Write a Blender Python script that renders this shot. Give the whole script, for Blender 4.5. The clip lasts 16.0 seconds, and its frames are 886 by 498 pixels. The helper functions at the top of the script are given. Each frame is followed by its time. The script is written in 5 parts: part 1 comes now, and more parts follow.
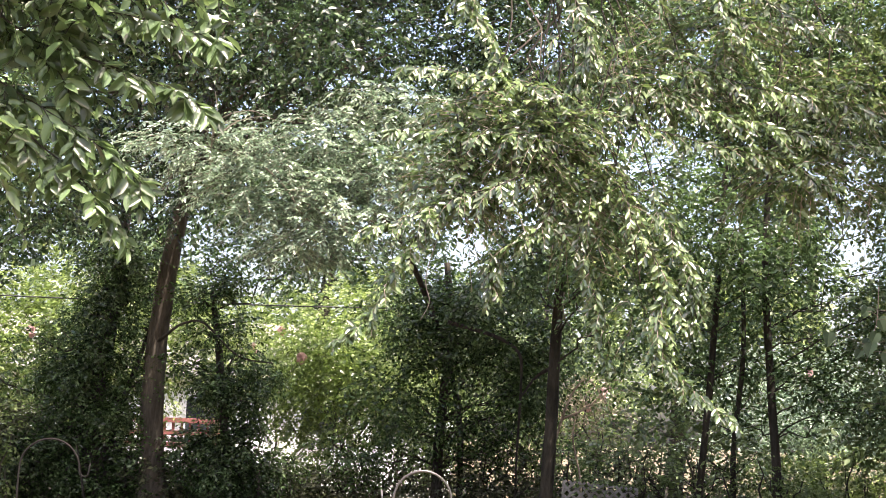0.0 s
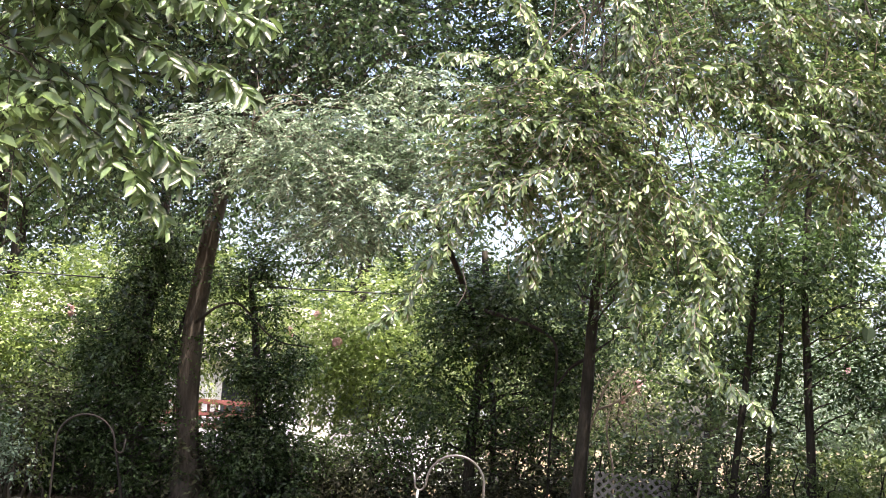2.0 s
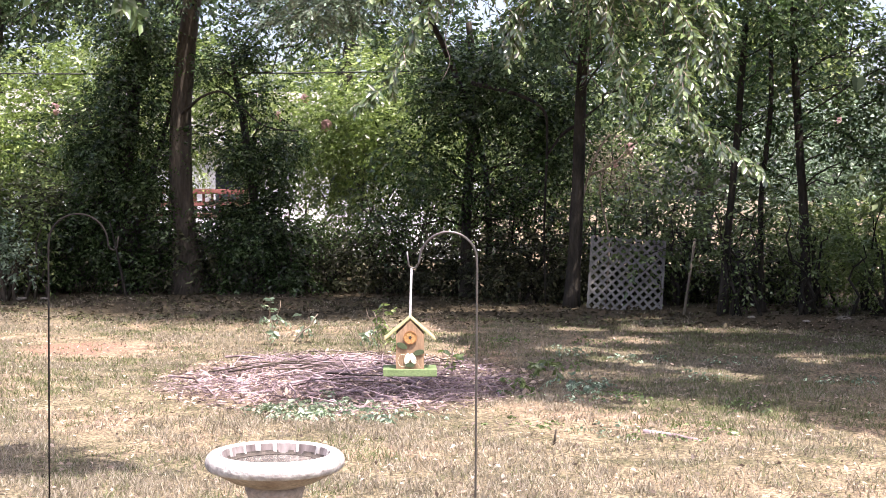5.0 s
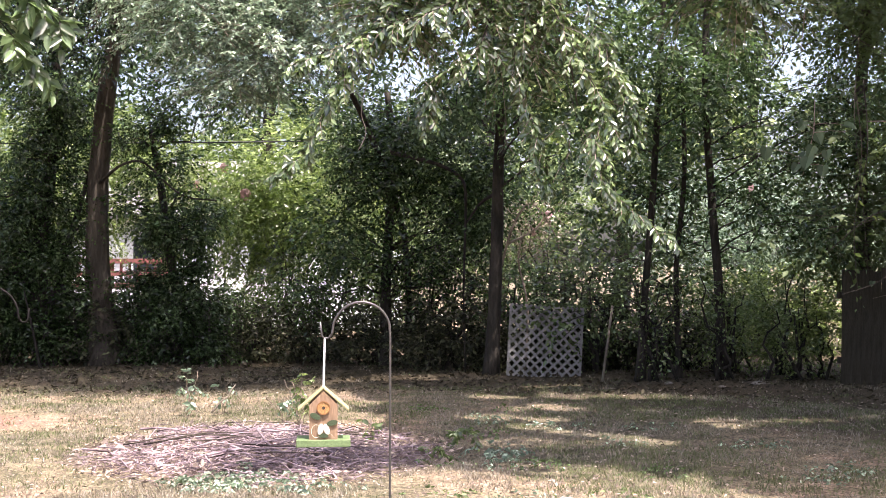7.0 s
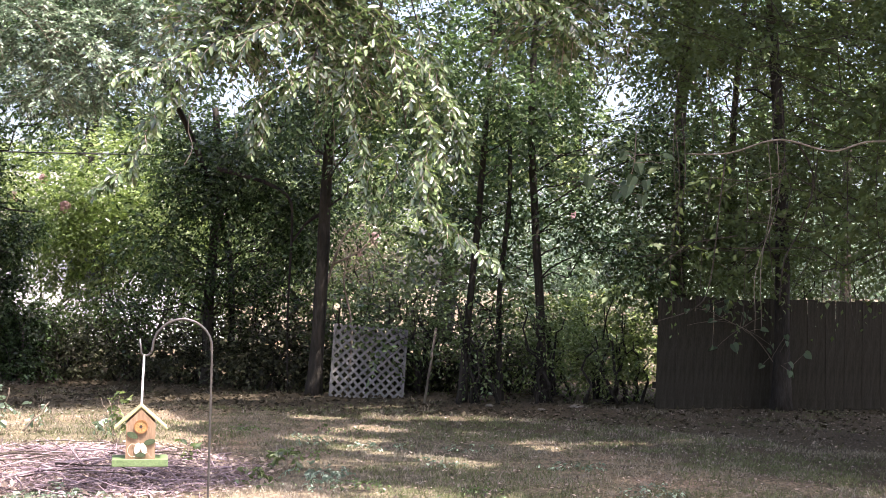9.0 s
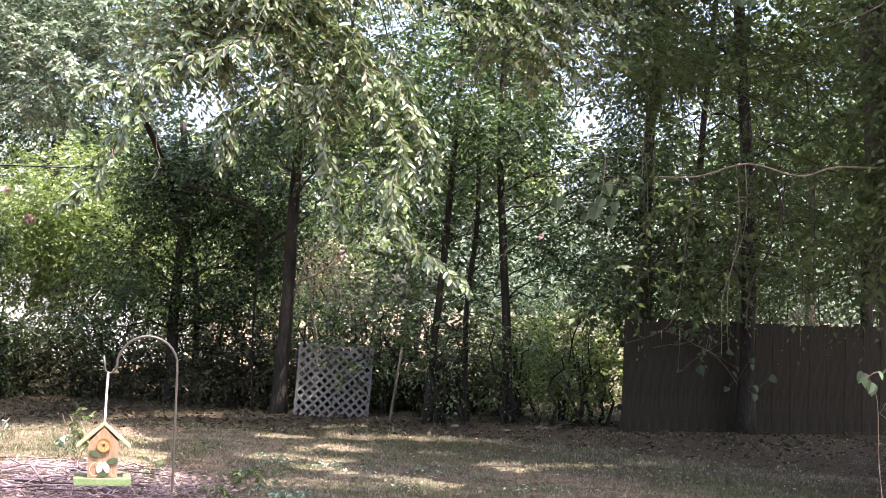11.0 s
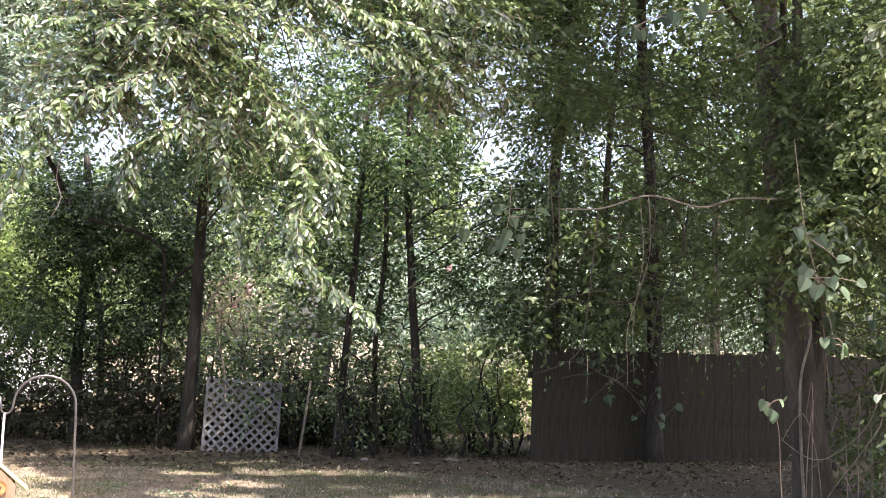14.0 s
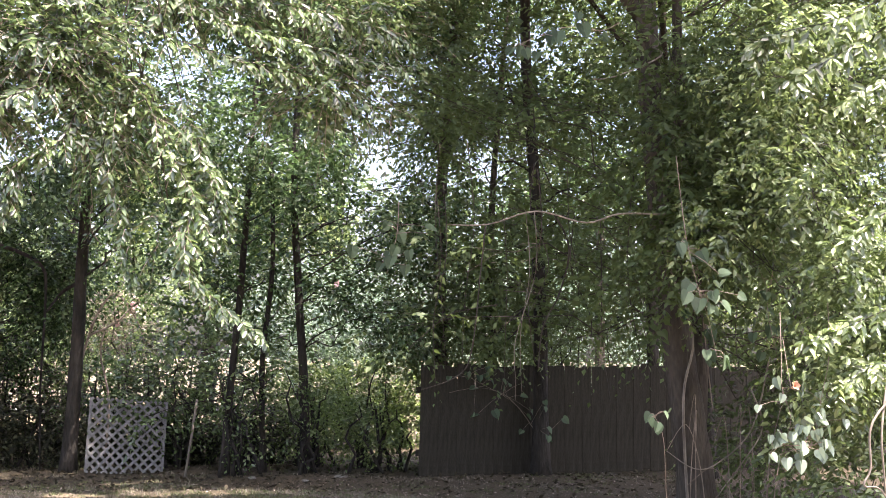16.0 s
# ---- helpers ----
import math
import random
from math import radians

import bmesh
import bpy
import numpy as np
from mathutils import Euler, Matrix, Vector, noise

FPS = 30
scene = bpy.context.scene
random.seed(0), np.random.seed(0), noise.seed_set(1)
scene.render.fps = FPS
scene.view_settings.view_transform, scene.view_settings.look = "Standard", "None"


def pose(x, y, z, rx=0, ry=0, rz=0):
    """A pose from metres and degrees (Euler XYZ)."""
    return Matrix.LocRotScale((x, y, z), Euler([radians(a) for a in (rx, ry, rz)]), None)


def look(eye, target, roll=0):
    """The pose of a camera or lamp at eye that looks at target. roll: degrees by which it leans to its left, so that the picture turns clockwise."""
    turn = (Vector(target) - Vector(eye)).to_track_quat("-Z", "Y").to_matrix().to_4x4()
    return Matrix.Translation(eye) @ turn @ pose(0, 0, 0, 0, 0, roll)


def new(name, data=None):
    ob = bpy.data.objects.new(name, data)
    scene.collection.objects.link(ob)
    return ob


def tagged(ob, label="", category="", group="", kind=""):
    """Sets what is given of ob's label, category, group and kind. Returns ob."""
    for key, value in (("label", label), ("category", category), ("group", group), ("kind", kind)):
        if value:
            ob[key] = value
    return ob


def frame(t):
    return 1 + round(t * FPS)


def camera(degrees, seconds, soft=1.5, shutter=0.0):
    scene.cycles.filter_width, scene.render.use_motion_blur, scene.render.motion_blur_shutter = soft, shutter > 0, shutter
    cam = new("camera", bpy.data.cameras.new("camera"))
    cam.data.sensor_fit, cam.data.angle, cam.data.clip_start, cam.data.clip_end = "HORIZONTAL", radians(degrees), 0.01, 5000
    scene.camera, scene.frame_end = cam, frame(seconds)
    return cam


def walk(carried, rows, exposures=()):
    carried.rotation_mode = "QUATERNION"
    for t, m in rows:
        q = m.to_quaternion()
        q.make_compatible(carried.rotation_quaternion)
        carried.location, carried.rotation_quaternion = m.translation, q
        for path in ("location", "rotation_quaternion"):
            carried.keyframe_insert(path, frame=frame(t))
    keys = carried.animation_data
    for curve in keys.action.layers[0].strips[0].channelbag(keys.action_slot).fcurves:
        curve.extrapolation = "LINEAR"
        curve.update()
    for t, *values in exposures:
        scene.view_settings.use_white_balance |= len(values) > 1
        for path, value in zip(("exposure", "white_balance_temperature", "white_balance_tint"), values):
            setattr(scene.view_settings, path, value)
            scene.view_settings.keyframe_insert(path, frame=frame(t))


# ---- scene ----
# camera: hand-held pan and tilt from one spot; seconds, place, heading, tilt, roll
PATH = [
    (0, -0.007, -0.070, 1.662, 2.62, 7.75, 2.56),
    (0.5, -0.030, -0.107, 1.645, 1.41, 8.27, 4.57),
    (1, -0.021, -0.113, 1.640, 0.95, 8.63, 5.41),
    (1.5, -0.013, -0.079, 1.643, 0.90, 8.21, 4.95),
    (2, -0.008, -0.054, 1.644, 1.07, 7.20, 4.05),
    (2.5, -0.008, -0.055, 1.651, 0.76, 6.01, 2.99),
    (3, -0.002, -0.048, 1.656, 0.77, 5.06, 2.00),
    (3.1, -0.002, -0.042, 1.655, 0.71, 3.66, 1.72),
    (3.2, -0.002, -0.032, 1.653, 0.63, 2.23, 1.43),
    (3.3, -0.002, -0.021, 1.651, 0.50, 1.04, 1.15),
    (3.4, -0.002, -0.011, 1.649, 0.35, 0.00, 0.86),
    (3.5, -0.002, -0.004, 1.648, 0.18, -0.70, 0.58),
    (3.7, -0.000, 0.000, 1.650, 0.00, -1.90, 0.00),
    (4.5, 0.012, 0.002, 1.653, 0.95, -2.60, 0.05),
    (5.8, 0.044, -0.011, 1.667, 3.35, -0.72, 0.28),
    (6, 0.050, -0.016, 1.667, 3.77, -0.40, 0.09),
    (6.5, 0.056, -0.015, 1.665, 4.41, 0.17, 0.13),
    (7, 0.059, -0.046, 1.669, 5.00, 0.66, 0.07),
    (7.5, 0.053, -0.056, 1.669, 6.09, 0.88, 0.23),
    (8, 0.052, -0.063, 1.665, 8.35, 1.23, 1.11),
    (8.5, 0.061, -0.061, 1.662, 11.25, 1.50, 1.24),
    (9, 0.058, -0.049, 1.667, 12.26, 1.62, 1.34),
    (9.2, 0.047, -0.054, 1.665, 12.41, 1.62, 1.81),
    (11.3, 0.052, 0.009, 1.676, 13.69, 2.91, 2.02),
    (11.5, 0.050, 0.012, 1.679, 13.66, 3.32, 2.02),
    (12, 0.048, 0.015, 1.682, 13.66, 3.53, 2.03),
    (12.5, 0.059, 0.022, 1.677, 14.56, 3.88, 1.86),
    (13, 0.068, 0.013, 1.676, 15.92, 3.94, 1.74),
    (13.5, 0.081, 0.004, 1.686, 16.87, 3.89, 1.59),
    (14, 0.081, -0.014, 1.685, 17.35, 3.89, 1.39),
    (14.5, 0.077, -0.011, 1.694, 17.84, 3.86, 1.28),
    (15, 0.067, -0.041, 1.704, 19.72, 4.19, 1.02),
    (15.5, 0.063, -0.032, 1.701, 20.84, 4.49, 0.88),
    (16, 0.048, -0.036, 1.696, 22.13, 4.59, 0.62),
]
cam = camera(35.83, 16.0, soft=0.9)


def aim(x, y, z, heading, tilt, roll):
    h, p = radians(heading), radians(tilt)
    way = Vector((math.sin(h) * math.cos(p), math.cos(h) * math.cos(p), math.sin(p)))
    return look((x, y, z), Vector((x, y, z)) + way * 5, roll)


walk(cam, [(t, aim(*v)) for t, *v in PATH], exposures=[(0, 1.95, 7000, 16), (3.0, 1.85, 6950, 17), (3.6, 1.58, 6600, 21), (6.5, 1.62, 6600, 21), (8.5, 1.82, 6600, 21), (12.0, 2.08, 6600, 21), (16, 2.26, 6600, 21)])

# ---- light ----
SUN_HEIGHT, SUN_TURN = radians(68), radians(150)
SUN_SLIDE = 1 / math.tan(SUN_HEIGHT)
world = bpy.data.worlds.new("sky")
scene.world = world
world.use_nodes = True
sky = world.node_tree.nodes.new("ShaderNodeTexSky")
sky.sky_type, sky.sun_disc = "NISHITA", False
sky.sun_elevation, sky.sun_rotation = SUN_HEIGHT, SUN_TURN
sky.air_density, sky.dust_density = 1.0, 5.0
back = world.node_tree.nodes["Background"]
back.inputs["Strength"].default_value = 0.15
world.node_tree.links.new(sky.outputs[0], back.inputs["Color"])
sun = new("sun", bpy.data.lights.new("sun", "SUN"))
sun.data.energy, sun.data.angle, sun.data.color = 4.8, radians(0.53), (1.0, 0.95, 0.87)
sun.matrix_world = look((40 * math.sin(SUN_TURN) * math.cos(SUN_HEIGHT), 40 * math.cos(SUN_TURN) * math.cos(SUN_HEIGHT), 40 * math.sin(SUN_HEIGHT)), (0, 0, 0))

# ---- materials ----
def material(name, rough=0.8, metal=0.0, spec=0.5):
    m = bpy.data.materials.new(name)
    m.use_nodes = True
    b = m.node_tree.nodes["Principled BSDF"]
    b.inputs["Roughness"].default_value, b.inputs["Metallic"].default_value = rough, metal
    b.inputs["Specular IOR Level"].default_value = spec
    return m, m.node_tree.nodes, m.node_tree.links, b


def ramp(nodes, stops):
    r = nodes.new("ShaderNodeValToRGB")
    e = r.color_ramp.elements
    while len(e) < len(stops):
        e.new(0.5)
    for k, (p, c) in zip(e, stops):
        k.position, k.color = p, (*c, 1)
    return r


def noise_node(nodes, links, scale, detail=4, coord="Object", stretch=None):
    tc = nodes.new("ShaderNodeTexCoord")
    n = nodes.new("ShaderNodeTexNoise")
    n.inputs["Scale"].default_value, n.inputs["Detail"].default_value = scale, detail
    if stretch:
        mp = nodes.new("ShaderNodeMapping")
        mp.inputs["Scale"].default_value = stretch
        links.new(tc.outputs[coord], mp.inputs[0])
        links.new(mp.outputs[0], n.inputs["Vector"])
    else:
        links.new(tc.outputs[coord], n.inputs["Vector"])
    return n


def mix(nodes, links, a, b, fac, mode="MIX"):
    x = nodes.new("ShaderNodeMix")
    x.data_type, x.blend_type = "RGBA", mode
    for socket, v in ((x.inputs[0], fac), (x.inputs[6], a), (x.inputs[7], b)):
        if hasattr(v, "is_linked"):
            links.new(v, socket)
        else:
            socket.default_value = v if isinstance(v, float) else (*v, 1)
    return x.outputs[2]


def bump(nodes, links, b, height, strength, distance=0.01):
    n = nodes.new("ShaderNodeBump")
    n.inputs["Strength"].default_value, n.inputs["Distance"].default_value = strength, distance
    links.new(height, n.inputs["Height"])
    links.new(n.outputs[0], b.inputs["Normal"])


def leaf_material(name, dark, mid, pale, through_colour, share=0.35, rough=0.4, spec=0.5):
    """Leaves: each one varies between three greens; light also passes through the blade."""
    m, nodes, links, b = material(name, rough, 0, spec)
    geo = nodes.new("ShaderNodeNewGeometry")
    # wide ramp: very dark and pale leaves stand in for shade and glints
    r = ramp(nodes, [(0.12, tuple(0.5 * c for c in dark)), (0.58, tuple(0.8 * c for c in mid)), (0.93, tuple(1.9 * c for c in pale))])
    links.new(geo.outputs["Random Per Island"], r.inputs[0])
    n = noise_node(nodes, links, 0.9, 2)
    tone = ramp(nodes, [(0.3, (0.7, 0.72, 0.7)), (0.7, (1.25, 1.2, 1.05))])
    links.new(n.outputs[0], tone.inputs[0])
    col = mix(nodes, links, r.outputs[0], tone.outputs[0], 1.0, "MULTIPLY")
    links.new(col, b.inputs["Base Color"])
    t = nodes.new("ShaderNodeBsdfTranslucent")
    tcol = mix(nodes, links, col, through_colour, 0.6)
    links.new(tcol, t.inputs["Color"])
    s = nodes.new("ShaderNodeMixShader")
    s.inputs[0].default_value = share
    links.new(b.outputs[0], s.inputs[1])
    links.new(t.outputs[0], s.inputs[2])
    links.new(s.outputs[0], nodes["Material Output"].inputs["Surface"])
    return m


def two_tone(name, a, b2, scale, rough=0.8, metal=0.0, bumpy=0.3, stretch=None, spec=0.4, fine=None, dist=0.01):
    m, nodes, links, b = material(name, rough, metal, spec)
    n = noise_node(nodes, links, scale, 5, stretch=stretch)
    r = ramp(nodes, [(0.32, a), (0.68, b2)])
    links.new(n.outputs[0], r.inputs[0])
    f = noise_node(nodes, links, fine or scale * 7, 4, stretch=stretch)
    g = ramp(nodes, [(0.3, (0.72, 0.72, 0.72)), (0.7, (1.2, 1.2, 1.2))])
    links.new(f.outputs[0], g.inputs[0])
    links.new(mix(nodes, links, r.outputs[0], g.outputs[0], 1.0, "MULTIPLY"), b.inputs["Base Color"])
    if bumpy:
        bump(nodes, links, b, f.outputs[0], bumpy, dist)
    return m


LEAF_DARK = leaf_material("leaf_dark", (0.035, 0.062, 0.034), (0.058, 0.1, 0.05), (0.1, 0.15, 0.08), (0.19, 0.33, 0.1), 0.34, 0.2, 0.8)
LEAF_MID = leaf_material("leaf_mid", (0.06, 0.095, 0.048), (0.1, 0.145, 0.07), (0.15, 0.2, 0.11), (0.32, 0.46, 0.14), 0.38, 0.2, 0.8)
# dark ivy and evergreen green, lowered further to carry the shade there
LEAF_DEEP_SHADE = leaf_material("leaf_deep_shade", (0.028, 0.046, 0.022), (0.042, 0.07, 0.032), (0.065, 0.105, 0.045), (0.12, 0.22, 0.05), 0.3, 0.25, 0.6)
# undergrowth leaves, darkened in colour to hold the hedge's deep shade
LEAF_UNDER_SHADE = leaf_material("leaf_under_shade", (0.028, 0.03, 0.019), (0.042, 0.046, 0.027), (0.06, 0.066, 0.038), (0.09, 0.12, 0.04), 0.3, 0.5, 0.35)
BASIN = two_tone("stained_basin", (0.08, 0.065, 0.065), (0.24, 0.21, 0.21), 16, 0.85, 0, 0.3, (1, 1, 0.15), 0.4, 50, 0.004)
LEAF_PALE = leaf_material("leaf_pale", (0.105, 0.162, 0.125), (0.195, 0.275, 0.215), (0.33, 0.42, 0.34), (0.28, 0.42, 0.24), 0.42, 0.3, 0.7)
LEAF_LIME = leaf_material("leaf_lime", (0.07, 0.115, 0.034), (0.108, 0.162, 0.05), (0.155, 0.205, 0.078), (0.33, 0.46, 0.1), 0.38, 0.28, 0.6)
LEAF_LIMB = leaf_material("leaf_limb", (0.034, 0.062, 0.028), (0.06, 0.1, 0.042), (0.1, 0.14, 0.07), (0.26, 0.37, 0.11), 0.3, 0.17, 1.0)
LEAF_SIDE = leaf_material("leaf_side", (0.066, 0.102, 0.044), (0.118, 0.165, 0.07), (0.178, 0.22, 0.115), (0.35, 0.47, 0.15), 0.36, 0.2, 0.9)
# nearly uniform greens; this corner's shade and haze are put into them
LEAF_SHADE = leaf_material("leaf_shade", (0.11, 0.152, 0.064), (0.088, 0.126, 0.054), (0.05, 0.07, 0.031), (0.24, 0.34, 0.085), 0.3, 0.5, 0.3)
# high leaves: the crown's shade is put into this near-black green
LEAF_HIGH_SHADE = leaf_material("leaf_high_shade", (0.022, 0.038, 0.02), (0.03, 0.052, 0.025), (0.045, 0.072, 0.036), (0.08, 0.16, 0.05), 0.25, 0.2, 0.9)
LEAF_BROWN = leaf_material("leaf_brown", (0.12, 0.11, 0.07), (0.2, 0.17, 0.125), (0.27, 0.235, 0.185), (0.34, 0.32, 0.2), 0.4, 0.6)
# dim, dull copy of the vine leaf; its shade is in the colour
LEAF_VINE_SHADE = leaf_material("leaf_vine_shade", (0.05, 0.08, 0.05), (0.06, 0.092, 0.056), (0.055, 0.08, 0.05), (0.12, 0.2, 0.08), 0.3, 0.55, 0.25)
LEAF_NEAR = leaf_material("leaf_near", (0.06, 0.095, 0.043), (0.09, 0.138, 0.06), (0.105, 0.155, 0.077), (0.25, 0.38, 0.12), 0.34, 0.3, 0.6)
LEAF_MOULD = leaf_material("leaf_mould", (0.09, 0.076, 0.05), (0.08, 0.067, 0.045), (0.05, 0.042, 0.03), (0.09, 0.08, 0.05), 0.2, 0.8, 0.2)
# pale vine leaf; the sunlit look is put into its colour
LEAF_VINE = leaf_material("leaf_vine", (0.11, 0.155, 0.115), (0.15, 0.2, 0.15), (0.19, 0.235, 0.185), (0.22, 0.32, 0.15), 0.3, 0.28, 0.7)
PETAL = leaf_material("petal", (0.36, 0.2, 0.22), (0.45, 0.27, 0.3), (0.52, 0.36, 0.38), (0.55, 0.34, 0.36), 0.35, 0.6)
BARK = two_tone("bark", (0.045, 0.038, 0.03), (0.095, 0.08, 0.064), 6, 0.9, 0, 0.9, (1, 1, 0.25), 0.2, 30, 0.03)
# dark bark, lowered further to put the back trunks' shade into it
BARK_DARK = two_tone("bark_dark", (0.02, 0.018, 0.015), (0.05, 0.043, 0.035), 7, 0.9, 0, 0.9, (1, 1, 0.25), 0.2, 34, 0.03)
BARK_PALE = two_tone("bark_pale", (0.12, 0.1, 0.08), (0.26, 0.225, 0.18), 9, 0.85, 0, 0.5, (1, 1, 0.4), 0.25, 40)
TWIG = two_tone("twig", (0.13, 0.1, 0.075), (0.3, 0.24, 0.19), 8, 0.85, 0, 0.3)
DRY_STICK = two_tone("dry_stick", (0.07, 0.05, 0.054), (0.47, 0.365, 0.39), 3.5, 0.85, 0, 0.4, None, 0.25, 40)
STEEL = two_tone("steel_rod", (0.03, 0.027, 0.025), (0.06, 0.055, 0.051), 20, 0.35, 0.0, 0.1, None, 0.7)
IRON = two_tone("dark_iron", (0.006, 0.005, 0.005), (0.014, 0.012, 0.011), 20, 0.8, 0.0, 0.15, None, 0.15)
CHROME = two_tone("bright_wire", (0.55, 0.55, 0.57), (0.65, 0.65, 0.67), 30, 0.3, 0.1, 0.0)
CONCRETE = two_tone("weathered_white", (0.24, 0.222, 0.216), (0.45, 0.443, 0.435), 13, 0.85, 0, 0.9, None, 0.3, 45, 0.008)
# brown tone holds the shade under the bath's overhanging bowl
STONE_BROWN_SHADE = two_tone("brown_shade_cement", (0.225, 0.180, 0.150), (0.345, 0.300, 0.262), 8, 0.85, 0, 0.4, None, 0.3, 60, 0.004)
CEDAR = two_tone("cedar", (0.2, 0.13, 0.08), (0.3, 0.2, 0.13), 5, 0.7, 0, 0.2, (8, 8, 1), 0.3, 30, 0.003)
STRAW_ROOF = two_tone("roof_pale_green", (0.27, 0.25, 0.12), (0.36, 0.33, 0.18), 16, 0.7, 0, 0.25)
GREEN_PAINT = two_tone("green_paint", (0.1, 0.15, 0.062), (0.14, 0.2, 0.09), 18, 0.6, 0, 0.15)
DARK_GREEN = two_tone("dark_green_paint", (0.036, 0.052, 0.026), (0.054, 0.076, 0.036), 20, 0.5, 0, 0.1)
YELLOW_PAINT = two_tone("yellow_paint", (0.34, 0.18, 0.07), (0.44, 0.26, 0.1), 20, 0.55, 0, 0.1)
RIM_ORANGE = two_tone("rim_orange", (0.2, 0.09, 0.03), (0.28, 0.13, 0.05), 20, 0.55, 0, 0.1)
HOLE_DARK = two_tone("hole_dark", (0.03, 0.02, 0.015), (0.05, 0.035, 0.025), 20, 0.9, 0, 0)
CREAM_PAINT = two_tone("cream_paint", (0.544, 0.528, 0.400), (0.624, 0.608, 0.496), 20, 0.5, 0, 0.1)
CHIP = leaf_material("dry_chip", (0.2, 0.15, 0.13), (0.3, 0.24, 0.22), (0.27, 0.225, 0.2), (0.4, 0.32, 0.28), 0.2, 0.7, 0.3)
SCUM = two_tone("dark_scum", (0.02, 0.018, 0.015), (0.09, 0.075, 0.065), 40, 0.8, 0, 0.3)
LATTICE = two_tone("lattice_wood", (0.15, 0.145, 0.137), (0.24, 0.235, 0.222), 7, 0.8, 0, 0.3)
# wood colour darkened to carry the deep shade lying on the fence
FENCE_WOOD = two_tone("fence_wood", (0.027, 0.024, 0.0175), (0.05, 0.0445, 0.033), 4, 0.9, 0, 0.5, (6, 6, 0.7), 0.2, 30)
HOUSE_WHITE = two_tone("house_white", (0.74, 0.74, 0.75), (0.82, 0.82, 0.82), 2, 0.7, 0, 0.05)
HOUSE_ROOF = two_tone("house_roof", (0.2, 0.19, 0.19), (0.3, 0.29, 0.28), 3, 0.9, 0, 0.2)
RED_PAINT = two_tone("red_paint", (0.15, 0.05, 0.045), (0.2, 0.075, 0.065), 4, 0.7, 0, 0.1)
CABLE = two_tone("black_cable", (0.02, 0.02, 0.02), (0.035, 0.035, 0.035), 9, 0.6, 0, 0)
PALE_STONE = two_tone("pale_stone", (0.14, 0.125, 0.105), (0.26, 0.24, 0.21), 7, 0.85, 0, 0.4)


def glass(name):
    m, nodes, links, b = material(name, 0.05, 0, 0.5)
    b.inputs["Base Color"].default_value = (0.03, 0.035, 0.04, 1)
    return m


PANE = glass("window_pane")


def water_material():
    m, nodes, links, b = material("bath_water", 0.2, 0, 0.2)
    n = noise_node(nodes, links, 14, 4)
    r = ramp(nodes, [(0.35, (0.05, 0.045, 0.04)), (0.7, (0.16, 0.145, 0.135))])
    links.new(n.outputs[0], r.inputs[0])
    links.new(r.outputs[0], b.inputs["Base Color"])
    return m


WATER = water_material()


def lawn_material():
    m, nodes, links, b = material("dry_lawn", 0.95, 0, 0.2)
    big = noise_node(nodes, links, 0.55, 5)
    mid = noise_node(nodes, links, 3.6, 8)
    fine = noise_node(nodes, links, 38, 9)
    soil = ramp(nodes, [(0.34, (0.1, 0.09, 0.063)), (0.5, (0.152, 0.13, 0.092)), (0.64, (0.215, 0.163, 0.124))])
    links.new(big.outputs[0], soil.inputs[0])
    tone = ramp(nodes, [(0.38, (0.55, 0.62, 0.5)), (0.5, (1.0, 0.98, 0.94)), (0.62, (1.35, 1.32, 1.28))])
    links.new(mid.outputs[0], tone.inputs[0])
    grain = ramp(nodes, [(0.4, (0.36, 0.36, 0.34)), (0.6, (1.5, 1.45, 1.38))])
    links.new(fine.outputs[0], grain.inputs[0])
    col = mix(nodes, links, mix(nodes, links, soil.outputs[0], tone.outputs[0], 0.8, "MULTIPLY"), grain.outputs[0], 0.85, "MULTIPLY")
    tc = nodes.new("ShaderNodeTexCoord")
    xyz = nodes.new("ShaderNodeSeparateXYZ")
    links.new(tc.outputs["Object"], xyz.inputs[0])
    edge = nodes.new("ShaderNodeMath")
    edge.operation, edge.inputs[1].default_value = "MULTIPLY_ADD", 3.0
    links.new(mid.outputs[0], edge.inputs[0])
    # litter edge moves forward on the right, darkening the lawn in shade
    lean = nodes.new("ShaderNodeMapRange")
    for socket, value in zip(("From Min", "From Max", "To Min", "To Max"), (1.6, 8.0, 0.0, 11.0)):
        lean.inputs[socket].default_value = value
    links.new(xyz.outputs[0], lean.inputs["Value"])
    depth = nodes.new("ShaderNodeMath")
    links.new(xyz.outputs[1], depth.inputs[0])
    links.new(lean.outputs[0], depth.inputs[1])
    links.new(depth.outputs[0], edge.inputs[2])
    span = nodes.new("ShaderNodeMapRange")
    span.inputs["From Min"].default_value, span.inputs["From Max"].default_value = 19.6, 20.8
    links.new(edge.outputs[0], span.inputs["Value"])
    # litter runs on behind the hedge to darken the ground seen through it
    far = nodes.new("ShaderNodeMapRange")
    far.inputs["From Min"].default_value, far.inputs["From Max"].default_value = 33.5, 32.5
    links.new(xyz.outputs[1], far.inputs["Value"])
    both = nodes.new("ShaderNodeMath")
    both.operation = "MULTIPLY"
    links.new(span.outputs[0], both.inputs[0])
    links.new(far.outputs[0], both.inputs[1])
    # leaf litter and soil, with the trees' shade put into the colour
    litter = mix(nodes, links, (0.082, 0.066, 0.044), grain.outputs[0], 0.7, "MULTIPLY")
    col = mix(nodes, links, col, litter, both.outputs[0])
    near = nodes.new("ShaderNodeVectorMath")
